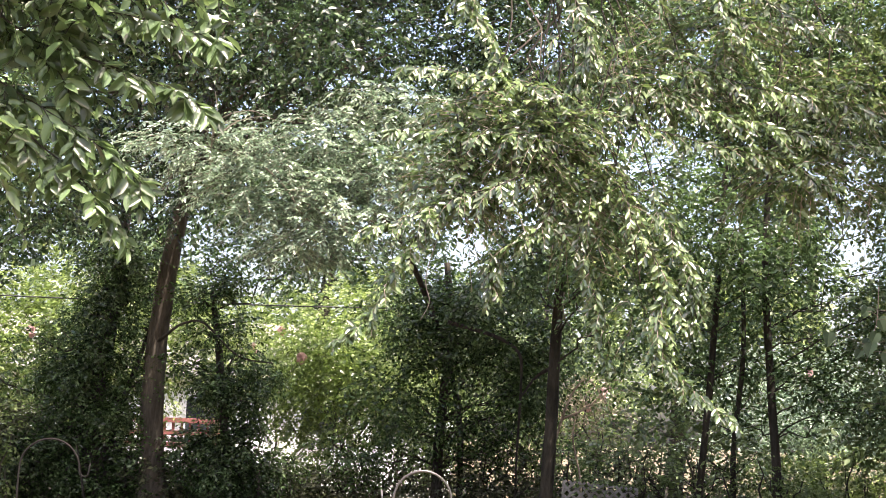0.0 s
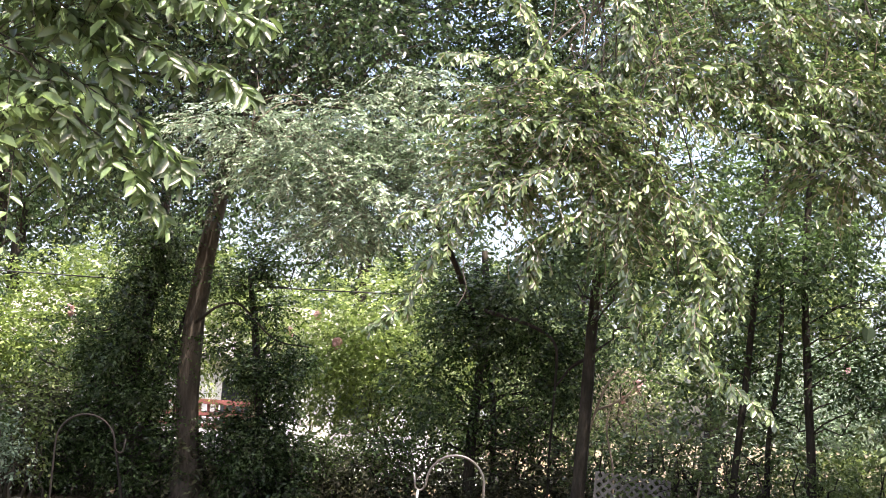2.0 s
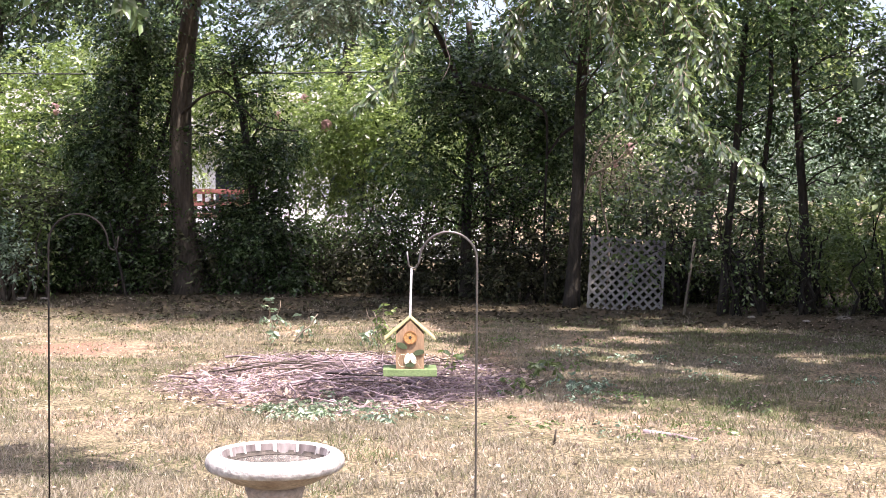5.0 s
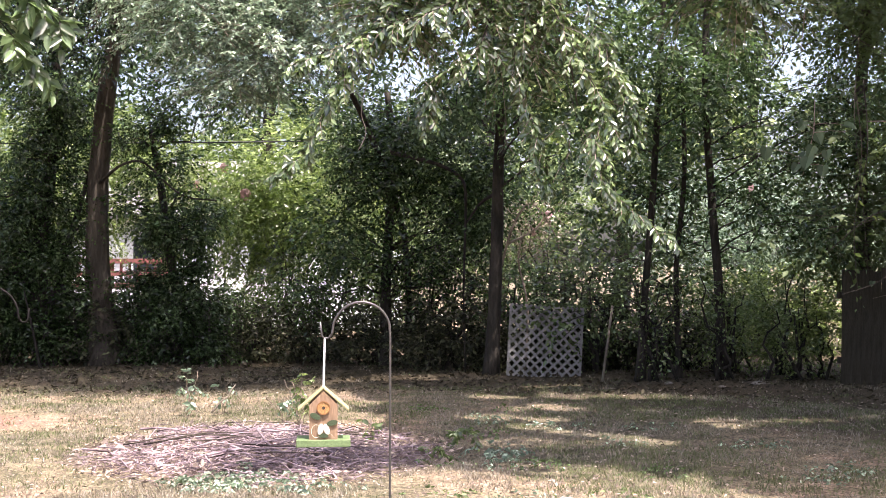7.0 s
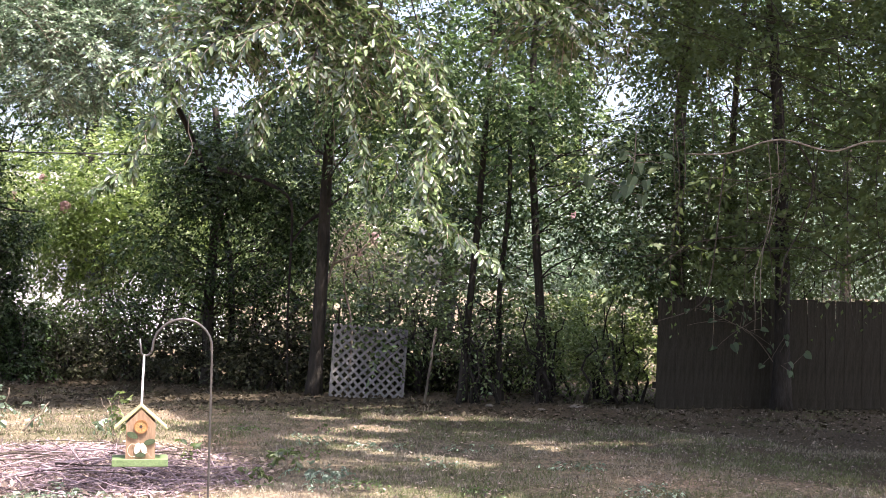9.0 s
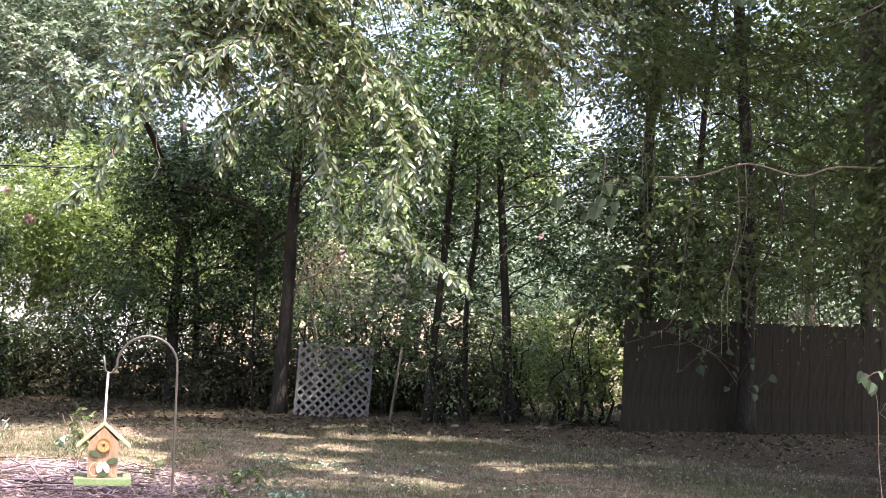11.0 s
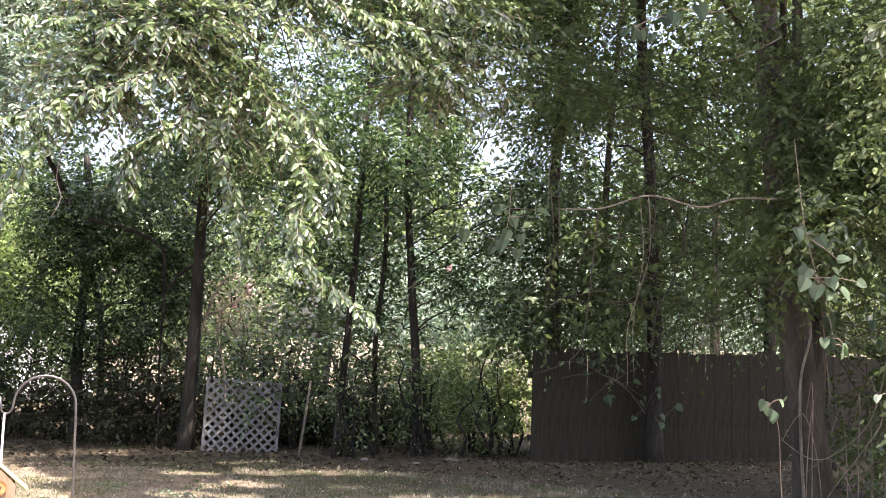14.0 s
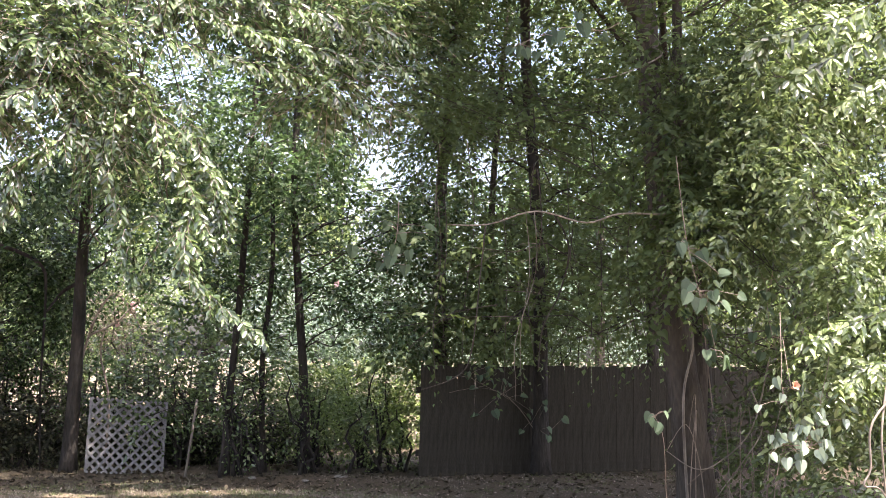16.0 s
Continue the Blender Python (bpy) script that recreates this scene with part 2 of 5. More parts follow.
    near.operation, near.inputs[1].default_value = "DISTANCE", (-0.45, 12.3, 0)
    links.new(tc.outputs["Object"], near.inputs[0])
    rim = nodes.new("ShaderNodeMath")
    rim.operation, rim.inputs[1].default_value = "MULTIPLY_ADD", 1.6
    links.new(mid.outputs[0], rim.inputs[0])
    links.new(near.outputs["Value"], rim.inputs[2])
    under = nodes.new("ShaderNodeMapRange")
    under.inputs["From Min"].default_value, under.inputs["From Max"].default_value = 2.6, 2.0
    links.new(rim.outputs[0], under.inputs["Value"])
    # chip litter colour, darkened to paint the shade between the sticks
    chips = mix(nodes, links, (0.11, 0.08, 0.076), grain.outputs[0], 0.9, "MULTIPLY")
    spot = nodes.new("ShaderNodeVectorMath")
    spot.operation, spot.inputs[1].default_value = "DISTANCE", (-3.4, 14.8, 0)
    links.new(tc.outputs["Object"], spot.inputs[0])
    worn = nodes.new("ShaderNodeMath")
    worn.operation, worn.inputs[1].default_value = "MULTIPLY_ADD", 1.2
    links.new(mid.outputs[0], worn.inputs[0])
    links.new(spot.outputs["Value"], worn.inputs[2])
    bare = nodes.new("ShaderNodeMapRange")
    bare.inputs["From Min"].default_value, bare.inputs["From Max"].default_value = 1.35, 0.9
    links.new(worn.outputs[0], bare.inputs["Value"])
    soil_patch = mix(nodes, links, (0.21, 0.125, 0.095), grain.outputs[0], 0.7, "MULTIPLY")
    col = mix(nodes, links, col, soil_patch, bare.outputs[0])
    links.new(mix(nodes, links, col, chips, under.outputs[0]), b.inputs["Base Color"])
    bump(nodes, links, b, fine.outputs[0], 0.8, 0.03)
    return m


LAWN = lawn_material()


def blade_material(name, dark, mid, pale, share=0.3):
    m, nodes, links, b = material(name, 0.7, 0, 0.25)
    geo = nodes.new("ShaderNodeNewGeometry")
    r = ramp(nodes, [(0.0, dark), (0.5, mid), (1.0, pale)])
    links.new(geo.outputs["Random Per Island"], r.inputs[0])
    links.new(r.outputs[0], b.inputs["Base Color"])
    t = nodes.new("ShaderNodeBsdfTranslucent")
    links.new(r.outputs[0], t.inputs["Color"])
    s = nodes.new("ShaderNodeMixShader")
    s.inputs[0].default_value = share
    links.new(b.outputs[0], s.inputs[1])
    links.new(t.outputs[0], s.inputs[2])
    links.new(s.outputs[0], nodes["Material Output"].inputs["Surface"])
    return m


STRAW = blade_material("straw_blades", (0.17, 0.148, 0.105), (0.25, 0.218, 0.165), (0.36, 0.325, 0.265))
GRASS = blade_material("green_blades", (0.085, 0.1, 0.046), (0.13, 0.147, 0.07), (0.215, 0.217, 0.12))


# ---- building helpers ----
class Geo:
    """Collects vertices and faces of one mesh."""

    def __init__(self):
        self.v, self.f = [], []

    def tube(self, pts, radii, sides=7, wobble=0.0, rng=None):
        pts = [Vector(p) for p in pts]
        start, n = len(self.v), len(pts)
        side = Vector((1, 0.3, 0.1))
        for i, p in enumerate(pts):
            d = (pts[min(i + 1, n - 1)] - pts[max(i - 1, 0)]).normalized()
            a = (side - d * side.dot(d)).normalized()
            side = a
            c = d.cross(a)
            for k in range(sides):
                w = 2 * math.pi * k / sides
                r = radii[i] * (1 + (wobble * (rng.random() - 0.5) if wobble else 0))
                self.v.append(p + a * (r * math.cos(w)) + c * (r * math.sin(w)))
        for i in range(n - 1):
            for k in range(sides):
                q, s = start + i * sides, (k + 1) % sides
                self.f.append((q + k, q + s, q + sides + s, q + sides + k))
        self.f.append(tuple(range(start + sides - 1, start - 1, -1)))
        self.f.append(tuple(range(start + (n - 1) * sides, start + n * sides)))
        return self

    def box(self, size, m=Matrix(), bevel=0.0):
        bm = bmesh.new()
        bmesh.ops.create_cube(bm, size=1, matrix=Matrix.Diagonal((*size, 1)))
        if bevel:
            bmesh.ops.bevel(bm, geom=bm.edges[:], offset=bevel, segments=2, affect="EDGES", profile=0.6)
        bm.transform(m)
        bm.verts.index_update()
        s = len(self.v)
        self.v += [v.co.copy() for v in bm.verts]
        self.f += [tuple(s + v.index for v in f.verts) for f in bm.faces]
        bm.free()
        return self

    def lathe(self, profile, sides=48, m=Matrix(), wave=None):
        s = len(self.v)
        for r, z in profile:
            for k in range(sides):
                w = 2 * math.pi * k / sides
                rr = r * (1 + (wave(w, r, z) if wave else 0))
                self.v.append(m @ Vector((rr * math.cos(w), rr * math.sin(w), z)))
        for i in range(len(profile) - 1):
            for k in range(sides):
                a, b = s + i * sides + k, s + i * sides + (k + 1) % sides
                self.f.append((a, b, b + sides, a + sides))
        return self

    def mesh(self, name, smooth=False):
        me = bpy.data.meshes.new(name)
        me.from_pydata([tuple(v) for v in self.v], [], self.f)
        if smooth:
            me.polygons.foreach_set("use_smooth", [True] * len(me.polygons))
        me.update()
        return me


def part(name, geo, mat, parent, label="", smooth=False):
    me = geo.mesh(name, smooth) if isinstance(geo, Geo) else geo
    if not me.materials:
        me.materials.append(mat)
    ob = new(name, me)
    ob.parent = parent
    ob.matrix_parent_inverse = parent.matrix_world.inverted() if parent else Matrix()
    return tagged(ob, label)


def thing(name, at, label, category, group="", kind=""):
    ob = new(name)
    ob.empty_display_size = 0.2
    ob.matrix_world = Matrix.Translation(at)
    return tagged(ob, label, category, group, kind)


def raw_mesh(name, verts, corners, per):
    """A mesh out of arrays: verts (n, 3) and faces of a fixed number of corners."""
    me = bpy.data.meshes.new(name)
    faces = len(corners) // per
    me.vertices.add(len(verts))
    me.vertices.foreach_set("co", verts.astype(np.float32).ravel())
    me.loops.add(len(corners))
    me.loops.foreach_set("vertex_index", corners.astype(np.int32))
    me.polygons.add(faces)
    me.polygons.foreach_set("loop_start", np.arange(0, len(corners), per, dtype=np.int32))
    me.polygons.foreach_set("loop_total", np.full(faces, per, dtype=np.int32))
    me.update(calc_edges=True)
    return me


def unit(a):
    return a / np.maximum(np.linalg.norm(a, axis=1, keepdims=True), 1e-9)


def leaf_mesh(name, at, along, up, length, width=0.5, fine=False, heart=False):
    """Leaves as folded blades. at: stalk end; along: tip direction; up: the blade's face."""
    along = unit(along)
    across = unit(np.cross(along, up))
    up = np.cross(across, along)
    L, W = length[:, None], length[:, None] * width * 0.5
    n = len(at)
    if not fine:
        v = np.stack([at, at + along * L * 0.45 + across * W + up * L * 0.1, at + along * L, at + along * L * 0.45 - across * W + up * L * 0.1], 1).reshape(-1, 3)
        base = (np.arange(n) * 4)[:, None]
        c = (base + np.array([[0, 1, 2, 0, 2, 3]])).ravel()
        return raw_mesh(name, v, c, 3)
    s1, w1, s2, w2 = (0.08, 0.95, 0.55, 0.8) if heart else (0.22, 0.8, 0.62, 0.85)
    sag = -up * L * 0.12
    rows = [at, at + along * L * s1 + across * W * w1 + up * L * 0.08, at + along * L * s2 + across * W * w2 + up * L * 0.07,
            at + along * L + sag, at + along * L * s2 - across * W * w2 + up * L * 0.07, at + along * L * s1 - across * W * w1 + up * L * 0.08]
    v = np.stack(rows, 1).reshape(-1, 3)
    base = (np.arange(n) * 6)[:, None]
    c = (base + np.array([[0, 1, 2, 3, 0, 3, 4, 5]])).ravel()
    return raw_mesh(name, v, c, 4)


def round_leaf(at, along, up, size):
    """One cupped heart-shaped leaf with a raised midrib."""
    along = Vector(along).normalized()
    across = along.cross(Vector(up)).normalized()
    face = across.cross(along)
    outline = [(0.0, 0.0), (-0.1, 0.22), (0.0, 0.4), (0.25, 0.47), (0.5, 0.42), (0.75, 0.27), (0.92, 0.1), (1.03, 0.0)]
    g = Geo()
    ribs = [Vector(at) + along * (size * s) - face * (size * 0.1 * s * s) for s in (0.0, 0.25, 0.5, 0.75, 1.03)]
    for side in (1, -1):
        edge = [Vector(at) + along * (size * s) + across * (side * size * w) + face * (size * (0.3 * w - 0.1 * s * s)) for s, w in outline]
        n = len(g.v)
        g.v += ribs + edge
        r, e = n, n + 5
        quads = [(r, e + 1, e + 2), (r, e + 2, e + 3, r + 1), (r + 1, e + 3, e + 4, r + 2), (r + 2, e + 4, e + 5, r + 3), (r + 3, e + 5, e + 6, r + 4)]
        g.f += quads if side > 0 else [tuple(reversed(q)) for q in quads]
    return g


def sprigs(rng, clumps, leaves=11, reach=0.55, leaf=0.085, droop=0.5, shell=0.35, spread=0.8, gaps=(), flat=0.0):
    """Leafy shoots in and round clumps (x, y, z, rx, ry, rz, shoots). Gives leaf places, directions, faces, sizes and the shoots' lines."""
    at, along, up, size, lines = [], [], [], [], []
    for x, y, z, rx, ry, rz, count in clumps:
        n = int(count)
        d = unit(rng.normal(size=(n, 3)))
        rad = shell + (1 - shell) * rng.random((n, 1)) ** 0.6
        lump = 1 + 0.28 * np.sin(d[:, :1] * 5 + x) * np.sin(d[:, 1:2] * 4 + z * 2) + 0.2 * np.sin(d[:, 2:] * 7 + y)
        o = np.array([[x, y, z]]) + d * rad * lump * np.array([[rx, ry, rz]])
        for gx, gz, gr in gaps:
            o = o[(o[:, 0] - gx) ** 2 + (o[:, 2] - gz) ** 2 > (gr * (0.6 + 0.5 * rng.random(len(o)))) ** 2]
        n = len(o)
        if n == 0:
            continue
        d = unit(o - np.array([[x, y, z]]))
        way = unit((d * spread + rng.normal(size=(n, 3)) * 0.5) * np.array([[1, 1, 1 - flat]]) + np.array([[0, 0, 0.05]]))
        long = reach * (0.6 + 0.8 * rng.random((n, 1)))
        side = unit(np.cross(way, np.array([[0, 0, 1.0]])))
        for k in range(leaves):
            s = (k + 0.5) / leaves
            p = o + way * long * s - np.array([[0, 0, 1]]) * long * droop * s * s
            tangent = unit(way - np.array([[0, 0, 1]]) * droop * 2 * s)
            sign = 1 if k % 2 else -1
            a = unit(tangent * 0.55 + side * sign * 0.8 + rng.normal(size=(n, 3)) * 0.28 - np.array([[0, 0, 0.3]]))
            at.append(p)
            along.append(a)
            up.append(unit(np.array([[0, 0, 0.8 + flat]]) + d * 0.7 + rng.normal(size=(n, 3)) * 0.85))
            size.append(leaf * (0.65 + 0.7 * rng.random(n)) * (0.75 + 0.5 * math.sin(math.pi * min(1, s + 0.15))))
        lines.append((o, way, long))
    return np.concatenate(at), np.concatenate(along), np.concatenate(up), np.concatenate(size), lines


def spray_rows(rng, pts, count, wide, leaves, leaf):
    """Drooping side shoots along a branch, each with two tidy rows of leaves that hang and face the light."""
    s = (np.arange(count) + rng.random(count)) / count
    o = np.array([tuple(along_path(pts, min(q, 0.999))) for q in s])
    tangent = unit(np.array([tuple(along_path(pts, min(q + 0.03, 0.9999)) - along_path(pts, max(q - 0.03, 0))) for q in s]))
    sign = np.where(np.arange(count) % 2, 1.0, -1.0)[:, None]
    side = unit(np.cross(tangent, np.array([[0.1, -0.5, 0.9]])))
    way = unit(tangent * 0.8 + side * sign * 0.75 + rng.normal(size=(count, 3)) * 0.3)
    long = wide * (0.6 + 0.7 * rng.random((count, 1))) * (1.05 - 0.6 * s[:, None])
    across = unit(np.cross(way, np.array([[0, -0.6, 0.8]]) + rng.normal(size=(count, 3)) * 0.25))
    at, al, up, size = [], [], [], []
    for k in range(leaves):
        q = (k + 0.6) / leaves
        p = o + way * long * q - np.array([[0, 0, 1]]) * long * 0.45 * q * q
        flow = unit(way - np.array([[0, 0, 1]]) * 0.9 * q)
        turn = 1 if k % 2 else -1
        at.append(p)
        al.append(unit(flow * 0.7 + across * turn * 0.75 + rng.normal(size=(count, 3)) * 0.28 - np.array([[0, 0, 0.35]])))
        up.append(unit(np.cross(across, flow) + np.array([[0, -0.25, 0.25]]) + rng.normal(size=(count, 3)) * 0.5))
        size.append(leaf * (0.8 + 0.5 * rng.random(count)) * (0.8 + 0.35 * math.sin(math.pi * min(1, q + 0.2))))
    return np.concatenate(at), np.concatenate(al), np.concatenate(up), np.concatenate(size), (o, way, long)


def shoot_mesh(name, lines, droop, thick=0.004):
    """The thin stalks of the shoots, three-sided."""
    vs, cs, base = [], [], 0
    for o, way, long in lines:
        n = len(o)
        a = unit(np.cross(way, np.array([[0.2, 0.1, 1.0]])))
        b = np.cross(way, a)
        rings = []
        for s in (0, 0.5, 1.0):
            p = o + way * long * s - np.array([[0, 0, 1]]) * long * droop * s * s
            t = thick * (1 - 0.7 * s)
            rings += [p + a * t, p - a * t * 0.5 + b * t * 0.87, p - a * t * 0.5 - b * t * 0.87]
        vs.append(np.stack(rings, 1).reshape(-1, 3))
        idx = []
        for r in (0, 3):
            for k in range(3):
                idx += [r + k, r + (k + 1) % 3, r + 3 + (k + 1) % 3, r + 3 + k]
        cs.append((base + (np.arange(n) * 9)[:, None] + np.array([idx])).ravel())
        base += 9 * n
    return raw_mesh(name, np.concatenate(vs), np.concatenate(cs), 4)


def bend(rng, a, b, sag=0.1, n=6, jitter=0.06):
    """A crooked line from a to b."""
    a, b = Vector(a), Vector(b)
    d = (b - a).length
    out = []
    for i in range(n + 1):
        s = i / n
        j = Vector(rng.normal(size=3)) * d * jitter * math.sin(math.pi * s)
        out.append(a.lerp(b, s) + j + Vector((0, 0, sag * d * math.sin(math.pi * s))))
    return out


def along_path(path, s):
    """The point at share s of a polyline."""
    k = min(int(s * (len(path) - 1)), len(path) - 2)
    return Vector(path[k]).lerp(Vector(path[k + 1]), s * (len(path) - 1) - k)


def smooth_path(path, steps=5):
    pts = [Vector(p) for p in path]
    out = []
    for i in range(len(pts) - 1):
        p0, p1, p2, p3 = pts[max(i - 1, 0)], pts[i], pts[i + 1], pts[min(i + 2, len(pts) - 1)]
        for k in range(steps):
            t = k / steps
            out.append(0.5 * ((2 * p1) + (p2 - p0) * t + (2 * p0 - 5 * p1 + 4 * p2 - p3) * t * t + (3 * p1 - p0 - 3 * p2 + p3) * t ** 3))
    return out + [pts[-1]]


def fill(rng, boxes):
    """Clumps scattered in boxes (x0, x1, y0, y1, z0, z1, clumps, shoots, radius)."""
    out = []
    for x0, x1, y0, y1, z0, z1, n, shoots, r in boxes:
        for k in range(n):
            s = r * (0.7 + 0.6 * rng.random())
            out.append((x0 + (x1 - x0) * (k + rng.random()) / n, y0 + (y1 - y0) * rng.random(), z0 + (z1 - z0) * ((k * 0.618) % 1 * 0.8 + 0.2 * rng.random()), s, s * 0.85, s * 0.65, shoots))
    return out


def tree(seed, name, label, path, r0, r1, clumps, leaf_mat, bark=BARK, leaves=10, reach=0.55, leaf=0.085, droop=0.5, fine=False, width=0.5,
         stalks=False, category="tree", group="", heart=False, limb_r=0.15, shell=0.35, twig_mat=TWIG, flare=0.5, boxes=(), boughs=(), gaps=(), dense=0.42, lift=0.0, flat=0.0, root_from=0.25, holes=(), sprays=(), facing=None):
    """A tree: tapered crooked trunk along path, boughs, a limb to every clump, a crown of leafy shoots with gaps (x, z, r)."""
    rng = np.random.default_rng(seed)
    base = thing(name, path[0], label, category, group)
    line = smooth_path(path)
    n = len(line)
    radii = [(r0 + (r1 - r0) * i / (n - 1)) * (1 + flare * max(0, 1 - i * 1.0 / (0.14 * n)) ** 2) for i in range(n)]
    part("trunk", Geo().tube(line, radii, 12, 0.16, rng), bark, base, smooth=True)
    roots = [(p, r) for p, r in zip(line, radii) if p.z > root_from * line[-1].z]
    for b in boughs:
        pts = smooth_path(b)
        rr = [r0 * 0.42 * (1 - 0.8 * i / (len(pts) - 1)) for i in range(len(pts))]
        part("bough", Geo().tube(pts, rr, 8, 0.1, rng), bark, base, smooth=True)
        roots += list(zip(pts, rr))[4:]
    clumps = [(x, y, z, rx, ry, rz, c * dense) for x, y, z, rx, ry, rz, c in list(clumps) + fill(rng, boxes)]
    clumps = [c for c in clumps if not any((c[0] - x) ** 2 + (c[2] - z) ** 2 < (0.8 * r) ** 2 for x, z, r in gaps)]
    for x, y, z, rx, ry, rz, _ in clumps:
        b = Vector((x, y, z)) + Vector((rng.normal() * rx, rng.normal() * ry, 0)) * 0.25

        def cost(root):
            d = b - root[0]
            flat = math.hypot(d.x, d.y)
            return d.length + abs(d.z - 0.5 * flat) * 0.6
        a, ra = min(roots, key=cost)
        r = max(min(ra * 0.7, limb_r * r0), 0.006)
        limb = bend(rng, a, b, 0.06)
        geo = Geo().tube(limb, [r * (1 - 0.8 * i / (len(limb) - 1)) + 0.003 for i in range(len(limb))], 5)
        for _ in range(4):
            e = Vector((x, y, z)) + Vector((rng.normal() * rx, rng.normal() * ry, rng.normal() * rz)) * 0.6
            tw = bend(rng, limb[rng.integers(2, 6)], e, 0.05, 4)
            geo.tube(tw, [r * 0.35 * (1 - 0.85 * i / 4) + 0.002 for i in range(5)], 3)
        part("limb", geo, bark, base, smooth=True)
    at, al, up, size, lines = sprigs(rng, clumps, leaves, reach, leaf, droop, shell, gaps=gaps, flat=flat)
    for path_, shoots, wide, scale in sprays:
        pts = smooth_path(path_)
        b = pts[0]
        a = min(roots, key=lambda root: (b - root[0]).length)[0]
        stem = bend(rng, a, b, 0.08) + pts[1:]
        part("limb", Geo().tube(stem, [0.007 * (1 - 0.85 * i / (len(stem) - 1)) for i in range(len(stem))], 5), BARK_DARK, base, smooth=True)
        more = spray_rows(rng, stem[4:], int(shoots * 1.3), wide, leaves, leaf * scale)
        at, al, up, size = [np.concatenate(q) for q in zip((at, al, up, size), more[:4])]
        lines.append(more[4])
    if facing:
        up = unit(up + np.array([facing]))
    keep = at[:, 2] > lift
    if holes:
        mid = at + al * size[:, None] * 0.5
        sun_x, sun_y = mid[:, 0] - mid[:, 2] * SUN_SLIDE * math.sin(SUN_TURN), mid[:, 1] - mid[:, 2] * SUN_SLIDE * math.cos(SUN_TURN)
        for hx, hy, hr in holes:
            keep &= (sun_x - hx) ** 2 + (sun_y - hy) ** 2 > (hr + 0.2) ** 2
    part("crown", leaf_mesh("crown", at[keep], al[keep], up[keep], size[keep], width, fine, heart), leaf_mat, base)
    if stalks:
        tagged(part("twig", shoot_mesh("twig", lines, droop), twig_mat, base), kind="stuff")
    return base

# ---- ground ----
def ground_height(x, y):
    return 0.02 * math.sin(x * 0.9 + 1) * math.cos(y * 0.7) + 0.012 * math.sin(x * 2.3 + y * 1.7)


def make_ground():
    def steps(lo, hi, near_lo, near_hi, step):
        near = list(np.arange(near_lo, near_hi + 0.01, step))
        out, s = list(near), step
        while out[-1] < hi:
            s *= 1.35
            out.append(out[-1] + s)
        s = step
        while out[0] > lo:
            s *= 1.35
            out.insert(0, out[0] - s)
        return out
    xs, ys = steps(-900, 900, -12, 20, 0.4), steps(-900, 900, 2, 28, 0.4)
    v = [(x, y, ground_height(x, y) if abs(x) < 40 and abs(y) < 60 else 0) for y in ys for x in xs]
    w = len(xs)
    f = [(j * w + i, j * w + i + 1, (j + 1) * w + i + 1, (j + 1) * w + i) for j in range(len(ys) - 1) for i in range(w - 1)]
    me = bpy.data.meshes.new("ground")
    me.from_pydata(v, [], f)
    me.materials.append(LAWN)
    me.polygons.foreach_set("use_smooth", [True] * len(me.polygons))
    return tagged(new("ground", me), "dry straw-coloured lawn with bare soil and sparse green", "ground", kind="structure")


make_ground()

PILE = (-0.45, 12.3)


def patch(x, y, s):
    return noise.noise(Vector((x * s, y * s, 3.3)))


def make_grass(name, label, seed, count, mat, tall, keep, xr=(-9, 12), yr=(4.5, 22.5), wide=0.0026, tuft=1, spread=0.03):
    """Blades as narrow triangles; denser where keep() says."""
    rng = np.random.default_rng(seed)
    pts = []
    while len(pts) < count:
        y = yr[0] + (yr[1] - yr[0]) * rng.random() ** 1.4
        x = -0.42 * y + rng.random() * y * 1.3
        if xr[0] < x < xr[1] and rng.random() < keep(x, y):
            for _ in range(tuft):
                u, v = x + rng.normal() * spread, y + rng.normal() * spread
                pts.append((u, v, ground_height(u, v)))
    p = np.array(pts)
    n = len(p)
    h = tall * (0.45 + rng.random(n) * 0.9)[:, None]
    turn = rng.random(n) * 2 * math.pi
    a = np.stack([np.cos(turn), np.sin(turn), 0 * turn], 1)
    lean = rng.normal(size=(n, 3)) * np.array([0.5, 0.5, 0.05]) * h
    w = wide * (0.7 + 0.6 * rng.random(n))[:, None] * (0.6 + p[:, 1:2] / 14)
    up = np.array([[0, 0, 1.0]]) * h
    v = np.stack([p - a * w, p + a * w, p + up + lean], 1).reshape(-1, 3)
    c = np.arange(3 * n)
    ob = new(name, raw_mesh(name, v, c, 3))
    ob.data.materials.append(mat)
    return tagged(ob, label, "grass", kind="stuff")


def off_pile(x, y):
    # grass thinned at the back and right, where the shaded ground is darkened
    k = (1 if math.hypot(x + 3.4, (y - 14.8) * 0.7) > 0.75 else 0.12) if y < 18.4 - 0.2 * min(x, 0) - min(5.5, max(0, x - 3.5)) else 0.2
    return k if ((x - PILE[0]) / 1.75) ** 2 + ((y - PILE[1]) / 2.1) ** 2 > 1 else 0.1


# past x 1.6 straw is halved and green doubled to darken the shade
make_grass("dry_grass", "short dry straw-coloured grass over the lawn", 11, 150000, STRAW, 0.034,
           lambda x, y: off_pile(x, y) * (1 if x < 1.6 else 0.5) * max(0.06, min(1, 0.35 + 1.5 * patch(x, y, 0.9) + 1.6 * patch(x, y, 3.1))), tuft=7, spread=0.045, wide=0.0034)
